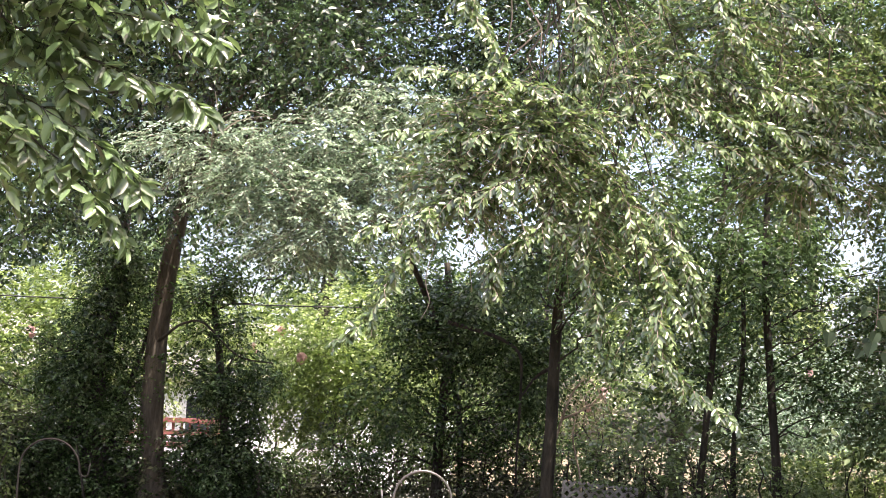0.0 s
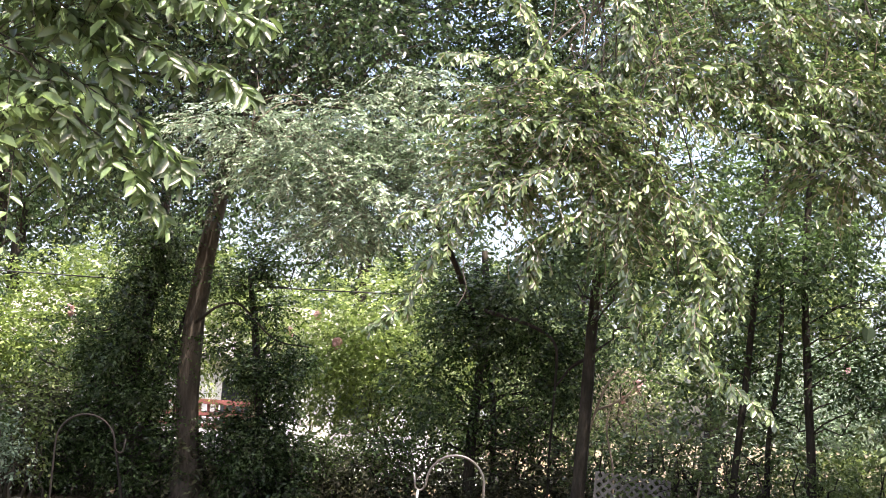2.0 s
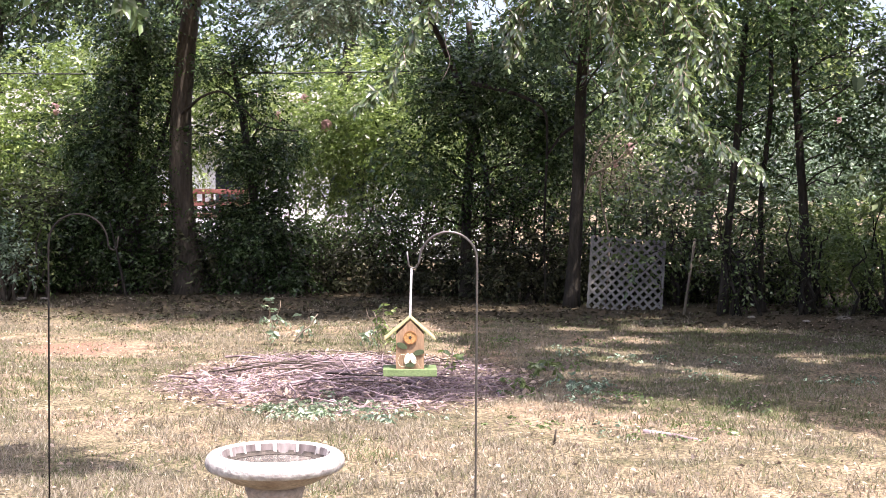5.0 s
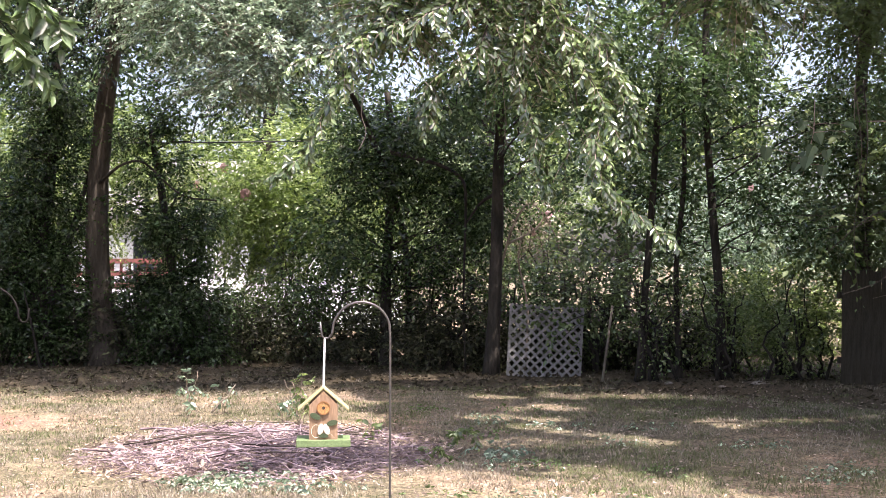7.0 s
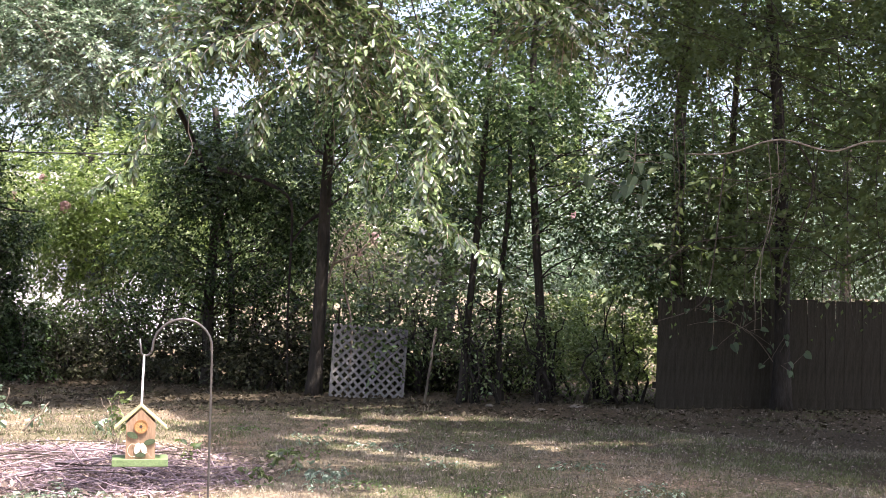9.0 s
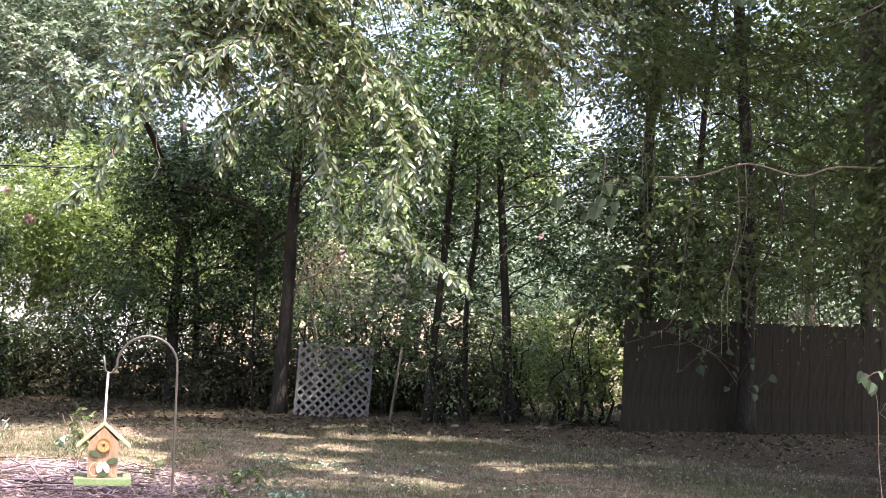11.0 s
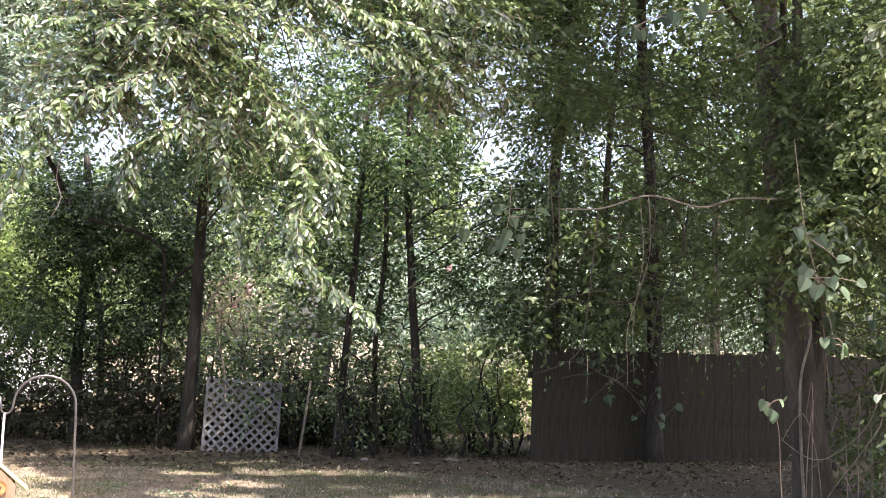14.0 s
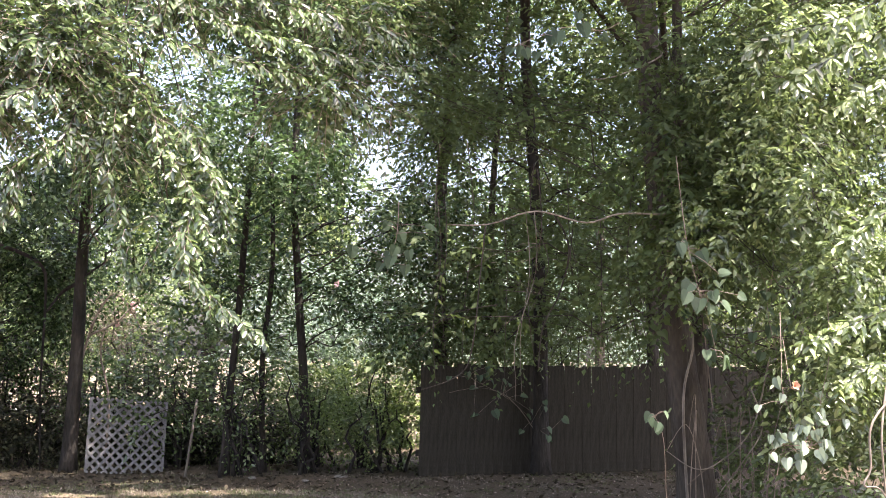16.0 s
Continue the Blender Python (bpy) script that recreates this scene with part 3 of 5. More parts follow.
make_grass("green_grass", "sparse tufts of dull green grass in the lawn", 12, 120000, GRASS, 0.036,
           lambda x, y: off_pile(x, y) * (1 if x < 1.6 else 2) * max(0.04, min(1, 0.08 + 1.7 * patch(x + 7, y, 0.5) + 1.3 * patch(x, y, 2.4))), tuft=10, spread=0.05, wide=0.0033)


# ---- the neighbour's ground: white house behind the trees ----
def make_house():
    base = thing("house", (-5, 35, 0), "white weatherboarded single-storey house behind the trees", "house")
    for k in range(18):
        part("weatherboard", Geo().box((12, 0.03, 0.16), pose(-4, 34.0, 0.2 + k * 0.155, rx=-6)), HOUSE_WHITE, base)
    part("wall", Geo().box((12, 6, 2.9), pose(-4, 37.04, 1.5)), HOUSE_WHITE, base)
    part("roof", Geo().box((13, 3.9, 0.12), pose(-4, 35.3, 3.6, rx=24)).box((13, 3.9, 0.12), pose(-4, 38.8, 3.6, rx=-24)), HOUSE_ROOF, base)
    for x in (-7.2, -4.1, -1.3):
        w = part("window", Geo().box((1.1, 0.05, 1.3), pose(x, 33.95, 1.75)), HOUSE_WHITE, base)
        part("pane", Geo().box((0.9, 0.02, 1.1), pose(x, 33.915, 1.75)), PANE, w, "dark window pane")
    return base


make_house()


def make_deck_rail():
    base = thing("deck_rail", (-4.6, 31, 0), "red-painted wooden porch railing before the white house", "railing")
    for z in (1.2, 1.46, 1.74):
        part("rail", Geo().box((2.6, 0.06, 0.11), pose(-4.7, 31, z), 0.01), RED_PAINT, base)
    for k in range(14):
        part("baluster", Geo().box((0.06, 0.05, 0.62), pose(-5.95 + k * 0.19, 31.06, 1.45)), RED_PAINT, base)
    for x in (-5.98, -4.7, -3.42):
        part("post", Geo().box((0.1, 0.1, 1.85), pose(x, 31.09, 0.9)), RED_PAINT, base)
    return base


def make_white_rail():
    base = thing("porch_rail", (-1.4, 32.6, 0), "white wooden porch railing of the house", "railing")
    for z in (0.85, 1.5):
        part("rail", Geo().box((2.4, 0.07, 0.1), pose(-1.3, 32.6, z), 0.01), HOUSE_WHITE, base)
    for k in range(11):
        part("baluster", Geo().box((0.05, 0.05, 0.7), pose(-2.4 + k * 0.22, 32.65, 1.17)), HOUSE_WHITE, base)
    for x in (-3.08, -2.5, -0.1):
        part("post", Geo().box((0.2, 0.2, 2.3), pose(x, 32.72, 1.12), 0.01), HOUSE_WHITE, base)
    return base


make_deck_rail()
make_white_rail()

# ---- tall trees beyond the neighbour's garden ----
GAPS_FAR = [(7.9, 10.8, 1.7), (4.8, 14.2, 1.1), (9.5, 14.2, 1.0), (2.8, 7.3, 0.95), (4.3, 8.4, 0.8), (14.9, 7.9, 1.3), (18.4, 8.6, 1.4), (14.6, 10.3, 1.4), (19.8, 12.1, 1.2), (18.0, 11.1, 1.0), (-4.0, 7.6, 0.45), (11, 8.8, 0.8), (-4.1, 6.0, 0.8)]
for k in range(11):
    fx = -17 + k * 5.2 - (0.9 if k == 6 else -1.4 if k == 4 else 0)
    tree(50 + k, "tree", "tall leafy tree far behind the house", [(fx, 41, -0.05), (fx + 0.2, 41, 2.5), (fx - 0.2, 41, 5), (fx, 41, 7.2)], 0.3, 0.14, [], (LEAF_MID, LEAF_DARK, LEAF_LIME)[k % 3] if k > 3 else LEAF_DARK, BARK_DARK, leaves=8, reach=1.0, leaf=0.2,
         boxes=[(fx - 2.8, fx + 2.8, 39.5, 42.5, 3.2, 9.5, 9, 230, 1.7), (fx - 2.8, fx + 2.8, 39.5, 42.5, 8, 17.5, 11, 230, 1.9)], gaps=GAPS_FAR, dense=0.57, limb_r=0.06, group="tall trees behind the house")

# ---- sunlit shrubs beyond the hedge ----
def shrub(seed, label, x, y, rx, rz, z, shoots, mat, leaf=0.08, category="shrub", ry=None, stems=5, lift=0.0, leaves=10, group="", reach=0.5, bark=BARK):
    rng = np.random.default_rng(seed)
    base = thing("shrub", (x, y, 0), label, category, group)
    ry = ry or rx * 0.7
    clumps = []
    for k in range(7):
        a = 2 * math.pi * k / 7
        clumps.append((x + 0.55 * rx * math.cos(a), y + 0.55 * ry * math.sin(a), z + rz * 0.5 * math.sin(a * 2 + seed), rx * 0.55, ry * 0.55, rz * 0.55, shoots / 7))
    for k in range(stems):
        c = clumps[k % 7]
        line = bend(rng, (x + rng.normal() * 0.15, y + rng.normal() * 0.12, -0.03), (c[0], c[1], c[2] + 0.3 * rz), 0.05)
        part("stem", Geo().tube(line, [0.03 * (1 - 0.75 * i / 6) for i in range(7)], 5), bark, base, smooth=True)
    at, al, up, size, _ = sprigs(rng, clumps, leaves, reach, leaf, 0.35, 0.2)
    keep = at[:, 2] > lift
    part("crown", leaf_mesh("crown", at[keep], al[keep], up[keep], size[keep], 0.5), mat, base)
    return base


def blossoms(seed, label, spots):
    """Pink flower heads, each a thing of its own on the tip of a shrub."""
    for x, y, z in spots:
        bm = bmesh.new()
        bmesh.ops.create_icosphere(bm, subdivisions=3, radius=0.075)
        for v in bm.verts:
            k = noise.noise(v.co * 22 + Vector((x, z, seed)))
            v.co = Vector((v.co.x, v.co.y, v.co.z * 1.35)) * (1 + 0.75 * k)
        me = bpy.data.meshes.new("blossom")
        bm.to_mesh(me)
        bm.free()
        me.materials.append(PETAL)
        ob = tagged(new("blossom", me), label, "flower", "blossoms of the far shrubs")
        ob.location = (x, y, z)


for seed, sx, sy, rx, rz, z, n, mat in ((31, -0.3, 24.9, 1.6, 1.1, 2.6, 1500, LEAF_LIME), (32, -7.4, 25.6, 2.3, 1.9, 2.6, 2600, LEAF_LIME), (33, -2.2, 27.5, 2.2, 1.3, 3.2, 1500, LEAF_LIME), (34, 3.2, 27.0, 2.4, 1.6, 2.6, 1500, LEAF_MID),
                                        (35, 8.5, 26.0, 2.4, 1.5, 2.3, 1300, LEAF_PALE), (36, 13.5, 26.5, 2.6, 1.8, 2.6, 1300, LEAF_PALE), (37, 19.5, 25, 2.6, 2.2, 2.8, 1300, LEAF_LIME), (38, -5.0, 26.8, 1.7, 1.5, 3.4, 1400, LEAF_LIME), (39, 1.0, 29, 2.2, 1.6, 3.6, 1300, LEAF_LIME)):
    shrub(seed, "tall sunlit yellow-green shrub behind the fence line", sx, sy, rx, rz, z, n * 1.2, mat, 0.085, group="sunlit shrubs behind the fence line")
for seed, sx, sz in ((61, -6.6, 1.3), (62, -3.2, 0.9), (63, -1.0, 1.0), (64, 1.4, 1.3), (66, -5.0, 1.0)):
    shrub(seed, "low leafy shrub before the white house", sx, 28.6, 0.8, 0.8, sz, 300, LEAF_MID, 0.08, group="low shrubs before the house")
blossoms(41, "pink blossom head on a green shrub", [(-1.85, 26.9, 3.55), (-2.4, 27.0, 3.2), (-1.3, 24.0, 2.9), (-6.2, 24.9, 3.2), (4.2, 25, 2.55), (8.0, 25.0, 3.1), (3.9, 24.9, 2.3)])

# ---- trees along the back of the yard ----
GAPS = [(3.91, 6.2, 0.8), (2.36, 7.8, 0.5), (4.66, 7.9, 0.48), (1.38, 4.43, 0.5), (2.12, 4.98, 0.38), (7.28, 4.74, 0.55), (9.02, 5.08, 0.62), (7.2, 5.9, 0.6), (9.72, 6.77, 0.55), (8.81, 6.31, 0.45), (5.3, 5.2, 0.35), (-2.0, 4.4, 0.22)]
# last box is an unseen leaf layer, added to shade the ground below
tree(101, "tree", "tall tree with a bare brown trunk, high crown coloured dark for shade", [(-3.5, 23.0, -0.05), (-3.66, 23.0, 2.05), (-3.6, 23.0, 3.65), (-3.35, 22.8, 5.4), (-2.85, 22.6, 8.3), (-2.6, 22, 11)], 0.215, 0.09,
     [], LEAF_HIGH_SHADE, BARK, boxes=[(-5.4, 2.2, 17.0, 20.8, 6.1, 9.4, 28, 400, 1.05), (-5.0, -1.4, 20.5, 23, 4.8, 6.8, 6, 300, 0.85), (-6.5, 3.5, 16.9, 19.6, 9.1, 10, 11, 420, 1.2)], gaps=GAPS, root_from=0.5)
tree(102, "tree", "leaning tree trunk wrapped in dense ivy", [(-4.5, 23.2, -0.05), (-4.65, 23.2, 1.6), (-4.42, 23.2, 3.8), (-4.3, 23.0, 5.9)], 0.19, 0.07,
     [(-4.9, 23.1, 5.9, 1.1, 0.8, 0.7, 260)], LEAF_DEEP_SHADE, BARK_DARK, boughs=[[(-4.5, 23.25, 0.7), (-4.3, 23.3, 1.6), (-4.05, 23.35, 2.5), (-3.8, 23.4, 3.4), (-3.5, 23.4, 4.6)]], reach=0.34, leaf=0.062, dense=0.7, shell=0.1,
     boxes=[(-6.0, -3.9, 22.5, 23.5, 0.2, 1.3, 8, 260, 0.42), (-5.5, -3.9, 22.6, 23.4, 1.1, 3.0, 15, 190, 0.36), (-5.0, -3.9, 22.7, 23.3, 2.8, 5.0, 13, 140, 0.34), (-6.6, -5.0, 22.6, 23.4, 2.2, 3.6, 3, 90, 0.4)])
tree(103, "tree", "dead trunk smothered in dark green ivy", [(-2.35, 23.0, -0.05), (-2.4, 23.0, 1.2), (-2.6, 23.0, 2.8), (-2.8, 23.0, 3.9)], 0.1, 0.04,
     [], LEAF_DEEP_SHADE, BARK_DARK, reach=0.34, leaf=0.062, dense=0.7, shell=0.1,
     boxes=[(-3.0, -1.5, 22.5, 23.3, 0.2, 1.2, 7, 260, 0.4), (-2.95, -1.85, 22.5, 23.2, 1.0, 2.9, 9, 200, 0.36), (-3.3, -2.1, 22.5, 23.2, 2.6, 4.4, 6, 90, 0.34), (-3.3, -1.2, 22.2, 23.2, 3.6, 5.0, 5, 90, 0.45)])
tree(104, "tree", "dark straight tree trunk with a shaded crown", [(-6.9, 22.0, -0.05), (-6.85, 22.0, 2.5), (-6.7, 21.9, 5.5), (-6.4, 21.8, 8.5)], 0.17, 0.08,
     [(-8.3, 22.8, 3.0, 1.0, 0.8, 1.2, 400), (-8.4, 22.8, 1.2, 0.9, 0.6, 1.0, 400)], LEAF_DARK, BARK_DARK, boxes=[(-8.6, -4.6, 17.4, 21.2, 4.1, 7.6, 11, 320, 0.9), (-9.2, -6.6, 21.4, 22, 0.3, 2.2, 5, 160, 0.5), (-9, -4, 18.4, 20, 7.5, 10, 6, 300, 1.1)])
tree(105, "tree", "feathery pale green tree with fine leaves and bare grey twigs", [(1.5, 23.2, -0.05), (1.4, 22.9, 2.2), (0.4, 20.6, 4.4), (-0.6, 18.2, 5.1)], 0.06, 0.035,
     [(-2.4, 17.3, 5.25, 0.8, 0.8, 0.3, 480), (-1.5, 17.3, 4.7, 0.9, 0.8, 0.45, 800), (-0.6, 17.3, 4.45, 0.9, 0.8, 0.55, 800), (-0.9, 17.4, 5.4, 0.9, 0.8, 0.4, 600), (0.1, 17.4, 5.0, 0.8, 0.8, 0.5, 650), (0.15, 17.4, 5.85, 0.8, 0.8, 0.3, 420), (-1.0, 17.3, 3.95, 0.55, 0.6, 0.22, 260)],
     LEAF_PALE, BARK_DARK, leaves=16, reach=0.45, leaf=0.066, width=0.4, dense=0.34, flat=0.7, stalks=True, twig_mat=BARK_PALE)
tree(106, "tree", "round evergreen tree, deep shade put into its leaf colour", [(1.1, 22.6, -0.05), (1.1, 22.6, 1.5), (1.2, 22.5, 3.4), (1.1, 22.4, 4.5)], 0.1, 0.05,
     [], LEAF_DEEP_SHADE, BARK_DARK, leaf=0.07, shell=0.15, boxes=[(0.2, 2.5, 21.4, 22.8, 2.3, 4.6, 14, 400, 0.62), (-0.2, 2.9, 21.6, 22.8, 1.1, 2.4, 9, 160, 0.45), (2.2, 3.0, 21.6, 22.6, 2.2, 3.9, 5, 170, 0.45)], gaps=GAPS)
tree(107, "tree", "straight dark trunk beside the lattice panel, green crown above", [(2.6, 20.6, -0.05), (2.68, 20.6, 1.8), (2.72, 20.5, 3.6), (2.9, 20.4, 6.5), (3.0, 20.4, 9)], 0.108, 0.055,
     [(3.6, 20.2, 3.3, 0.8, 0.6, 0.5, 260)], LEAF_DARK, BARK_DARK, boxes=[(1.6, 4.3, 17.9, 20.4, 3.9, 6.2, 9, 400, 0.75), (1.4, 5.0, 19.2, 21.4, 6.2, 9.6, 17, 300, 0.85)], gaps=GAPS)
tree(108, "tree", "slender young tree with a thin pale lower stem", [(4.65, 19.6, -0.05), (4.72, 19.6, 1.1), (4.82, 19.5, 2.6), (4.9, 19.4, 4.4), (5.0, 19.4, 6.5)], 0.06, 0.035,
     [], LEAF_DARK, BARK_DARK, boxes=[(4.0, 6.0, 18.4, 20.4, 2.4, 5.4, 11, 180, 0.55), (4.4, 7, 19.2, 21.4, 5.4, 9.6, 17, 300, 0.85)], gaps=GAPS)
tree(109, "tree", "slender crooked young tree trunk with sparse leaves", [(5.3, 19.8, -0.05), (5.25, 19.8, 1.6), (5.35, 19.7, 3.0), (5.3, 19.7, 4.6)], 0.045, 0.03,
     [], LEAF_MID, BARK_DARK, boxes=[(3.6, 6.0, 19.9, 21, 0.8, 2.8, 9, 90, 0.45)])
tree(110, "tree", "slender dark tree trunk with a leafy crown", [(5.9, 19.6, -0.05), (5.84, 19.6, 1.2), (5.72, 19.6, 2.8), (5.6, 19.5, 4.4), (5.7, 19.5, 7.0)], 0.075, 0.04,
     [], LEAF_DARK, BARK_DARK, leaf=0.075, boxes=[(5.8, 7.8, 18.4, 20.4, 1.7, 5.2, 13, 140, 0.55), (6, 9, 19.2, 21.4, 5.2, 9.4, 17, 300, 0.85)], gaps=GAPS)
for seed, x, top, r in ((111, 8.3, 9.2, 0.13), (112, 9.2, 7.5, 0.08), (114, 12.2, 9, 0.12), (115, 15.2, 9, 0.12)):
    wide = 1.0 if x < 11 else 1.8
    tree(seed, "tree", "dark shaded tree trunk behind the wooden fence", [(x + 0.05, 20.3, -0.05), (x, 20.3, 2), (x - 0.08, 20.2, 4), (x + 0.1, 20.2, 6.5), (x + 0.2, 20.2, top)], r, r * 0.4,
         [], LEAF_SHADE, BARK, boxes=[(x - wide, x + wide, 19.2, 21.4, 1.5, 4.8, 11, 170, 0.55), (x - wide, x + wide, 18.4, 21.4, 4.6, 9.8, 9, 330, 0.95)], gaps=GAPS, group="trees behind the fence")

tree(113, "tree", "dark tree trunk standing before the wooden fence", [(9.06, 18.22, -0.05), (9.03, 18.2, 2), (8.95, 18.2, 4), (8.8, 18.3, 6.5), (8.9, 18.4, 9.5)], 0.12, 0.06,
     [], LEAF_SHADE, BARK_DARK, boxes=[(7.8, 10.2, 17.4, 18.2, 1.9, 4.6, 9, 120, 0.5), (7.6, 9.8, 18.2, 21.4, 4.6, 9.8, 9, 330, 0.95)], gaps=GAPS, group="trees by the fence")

# ---- hedge and undergrowth along the back line ----
for k in range(15):
    hx = -10.2 + k * 1.12
    tall = 0.52 if -4.4 < hx < 3.0 else 0.85 + 0.22 * math.sin(k * 2.1)
    hy = 23.4 if hx < 1.8 else 21.7
    shrub(200 + k, "shaded dense undergrowth shrub along the back line", hx, hy + 0.3 * math.sin(k * 1.7), 0.95, tall, tall, 520 if hx < -4 else (290 if -1.8 < hx < 1.6 else 430) if hx < 3 else 230, LEAF_DARK if k % 5 == 2 and hx > 3 else LEAF_UNDER_SHADE, 0.08, "shrub", 0.5, 7, 0.04, group="hedge along the back", bark=BARK_DARK)
for k in range(8):
    hx = -9.4 + k * 1.9
    shrub(230 + k, "thin brownish twiggy shrub in the undergrowth", hx, 24.4 if hx < 1.8 else 22.7, 1.1, 0.55 if -4.6 < hx < -1.5 else 0.8, 0.85 if -4.6 < hx < -1.5 else 1.3, 260, (LEAF_UNDER_SHADE, LEAF_MID, LEAF_DARK)[k % 3], 0.075, "shrub", 0.4, 8, 0.1, group="hedge along the back", bark=BARK_DARK)

for k in range(6):
    shrub(245 + k, "sparse green undergrowth shrub speckled with light", 4.2 + 0.54 * k, 20.9 - 1.5 * (k % 2), 0.6, 0.75, 0.95, 90, LEAF_MID, 0.06, "shrub", 0.35, 6, 0.03, group="hedge along the back", bark=BARK_DARK)

for seed, sx, sy, rx, z in ((251, 8.2, 24.6, 0.9, 0.85), (252, 9.3, 24.9, 0.8, 0.8), (253, 7.4, 24.9, 0.6, 0.7)):
    shrub(seed, "low sunlit green shrub seen past the end of the fence", sx, sy, rx, 0.9, z, 420, LEAF_LIME, 0.07, "shrub", 0.6, 6, 0.03, group="sunlit shrubs behind the fence line", bark=BARK_DARK)

# dark-coloured row that stands in for the shade at the hedge foot
for k in range(6):
    shrub(276 + k, "low undergrowth filling the hedge foot, leaves coloured dark for shade", 2.9 + 0.62 * k, 21.4 + 0.2 * (k % 2), 0.5, 0.4, 0.36, 200, LEAF_UNDER_SHADE, 0.07, "shrub", 0.3, 5, 0.02, group="hedge along the back", bark=BARK_DARK, reach=0.3)
# brighter lime leaves give these shaded shrubs the look of sunlight
for seed, sx, sy in ((254, 6.95, 20.3), (255, 7.25, 19.5), (256, 6.4, 20.9)):
    shrub(seed, "speckled green undergrowth filling the gap beside the fence", sx, sy, 0.45, 0.7, 0.7, 210, LEAF_LIME, 0.058, "shrub", 0.35, 6, 0.02, group="hedge along the back", bark=BARK_DARK, reach=0.35)

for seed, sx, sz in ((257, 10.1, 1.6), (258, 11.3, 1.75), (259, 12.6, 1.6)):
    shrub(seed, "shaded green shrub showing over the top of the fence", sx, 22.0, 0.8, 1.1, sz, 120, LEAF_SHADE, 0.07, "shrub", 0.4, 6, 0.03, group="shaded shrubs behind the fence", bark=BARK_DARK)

# ---- wooden fence on the shaded side ----
def make_fence():
    base = thing("wooden_fence", (7.3, 18.4, 0), "weathered wooden board fence, deep shade put into its wood colour", "fence")
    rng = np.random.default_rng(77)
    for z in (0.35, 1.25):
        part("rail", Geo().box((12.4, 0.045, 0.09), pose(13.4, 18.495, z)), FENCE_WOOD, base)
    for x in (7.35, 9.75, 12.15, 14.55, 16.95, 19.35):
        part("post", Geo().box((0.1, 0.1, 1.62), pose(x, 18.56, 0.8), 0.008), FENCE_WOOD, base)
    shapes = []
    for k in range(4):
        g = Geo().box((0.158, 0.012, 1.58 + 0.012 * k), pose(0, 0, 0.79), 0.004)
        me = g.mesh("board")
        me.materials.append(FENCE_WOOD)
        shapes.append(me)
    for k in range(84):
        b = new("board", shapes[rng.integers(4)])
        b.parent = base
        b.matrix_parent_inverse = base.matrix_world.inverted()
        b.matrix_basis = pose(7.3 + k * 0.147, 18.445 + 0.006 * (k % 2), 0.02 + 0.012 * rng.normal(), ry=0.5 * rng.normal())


make_fence()

# openings cut in the added, unseen leaf roof so that sun flecks reach the lawn
SPOTS = [(3.15, 17.3, 0.3), (3.6, 17.3, 0.32), (4.0, 17.2, 0.3), (4.4, 17.0, 0.25), (4.1, 14.1, 0.22), (4.2, 13.6, 0.22), (4.65, 14.1, 0.22), (5.1, 14.25, 0.25), (5.5, 14.35, 0.2), (5.85, 14.4, 0.22),
         (2.3, 12.5, 0.25), (2.6, 12.3, 0.25), (2.9, 12.1, 0.25), (2.45, 15.75, 0.25), (2.7, 16.0, 0.25), (2.95, 15.5, 0.2), (2.2, 14.0, 0.25), (2.55, 14.6, 0.2), (2.5, 13.45, 0.2), (2.9, 13.1, 0.22), (3.25, 12.6, 0.22),
         (3.0, 18.5, 0.15), (3.5, 18.8, 0.15), (3.8, 15.4, 0.2), (1.9, 15.0, 0.3), (1.8, 12.9, 0.3), (6.4, 14.5, 0.12), (2.2, 17.1, 0.35)]
spot_rng = np.random.default_rng(5)
SPOTS += [(1.4 + 4.6 * spot_rng.random() ** 1.3, 11.4 + 6.6 * spot_rng.random(), 0.04 + 0.1 * spot_rng.random()) for _ in range(14)]

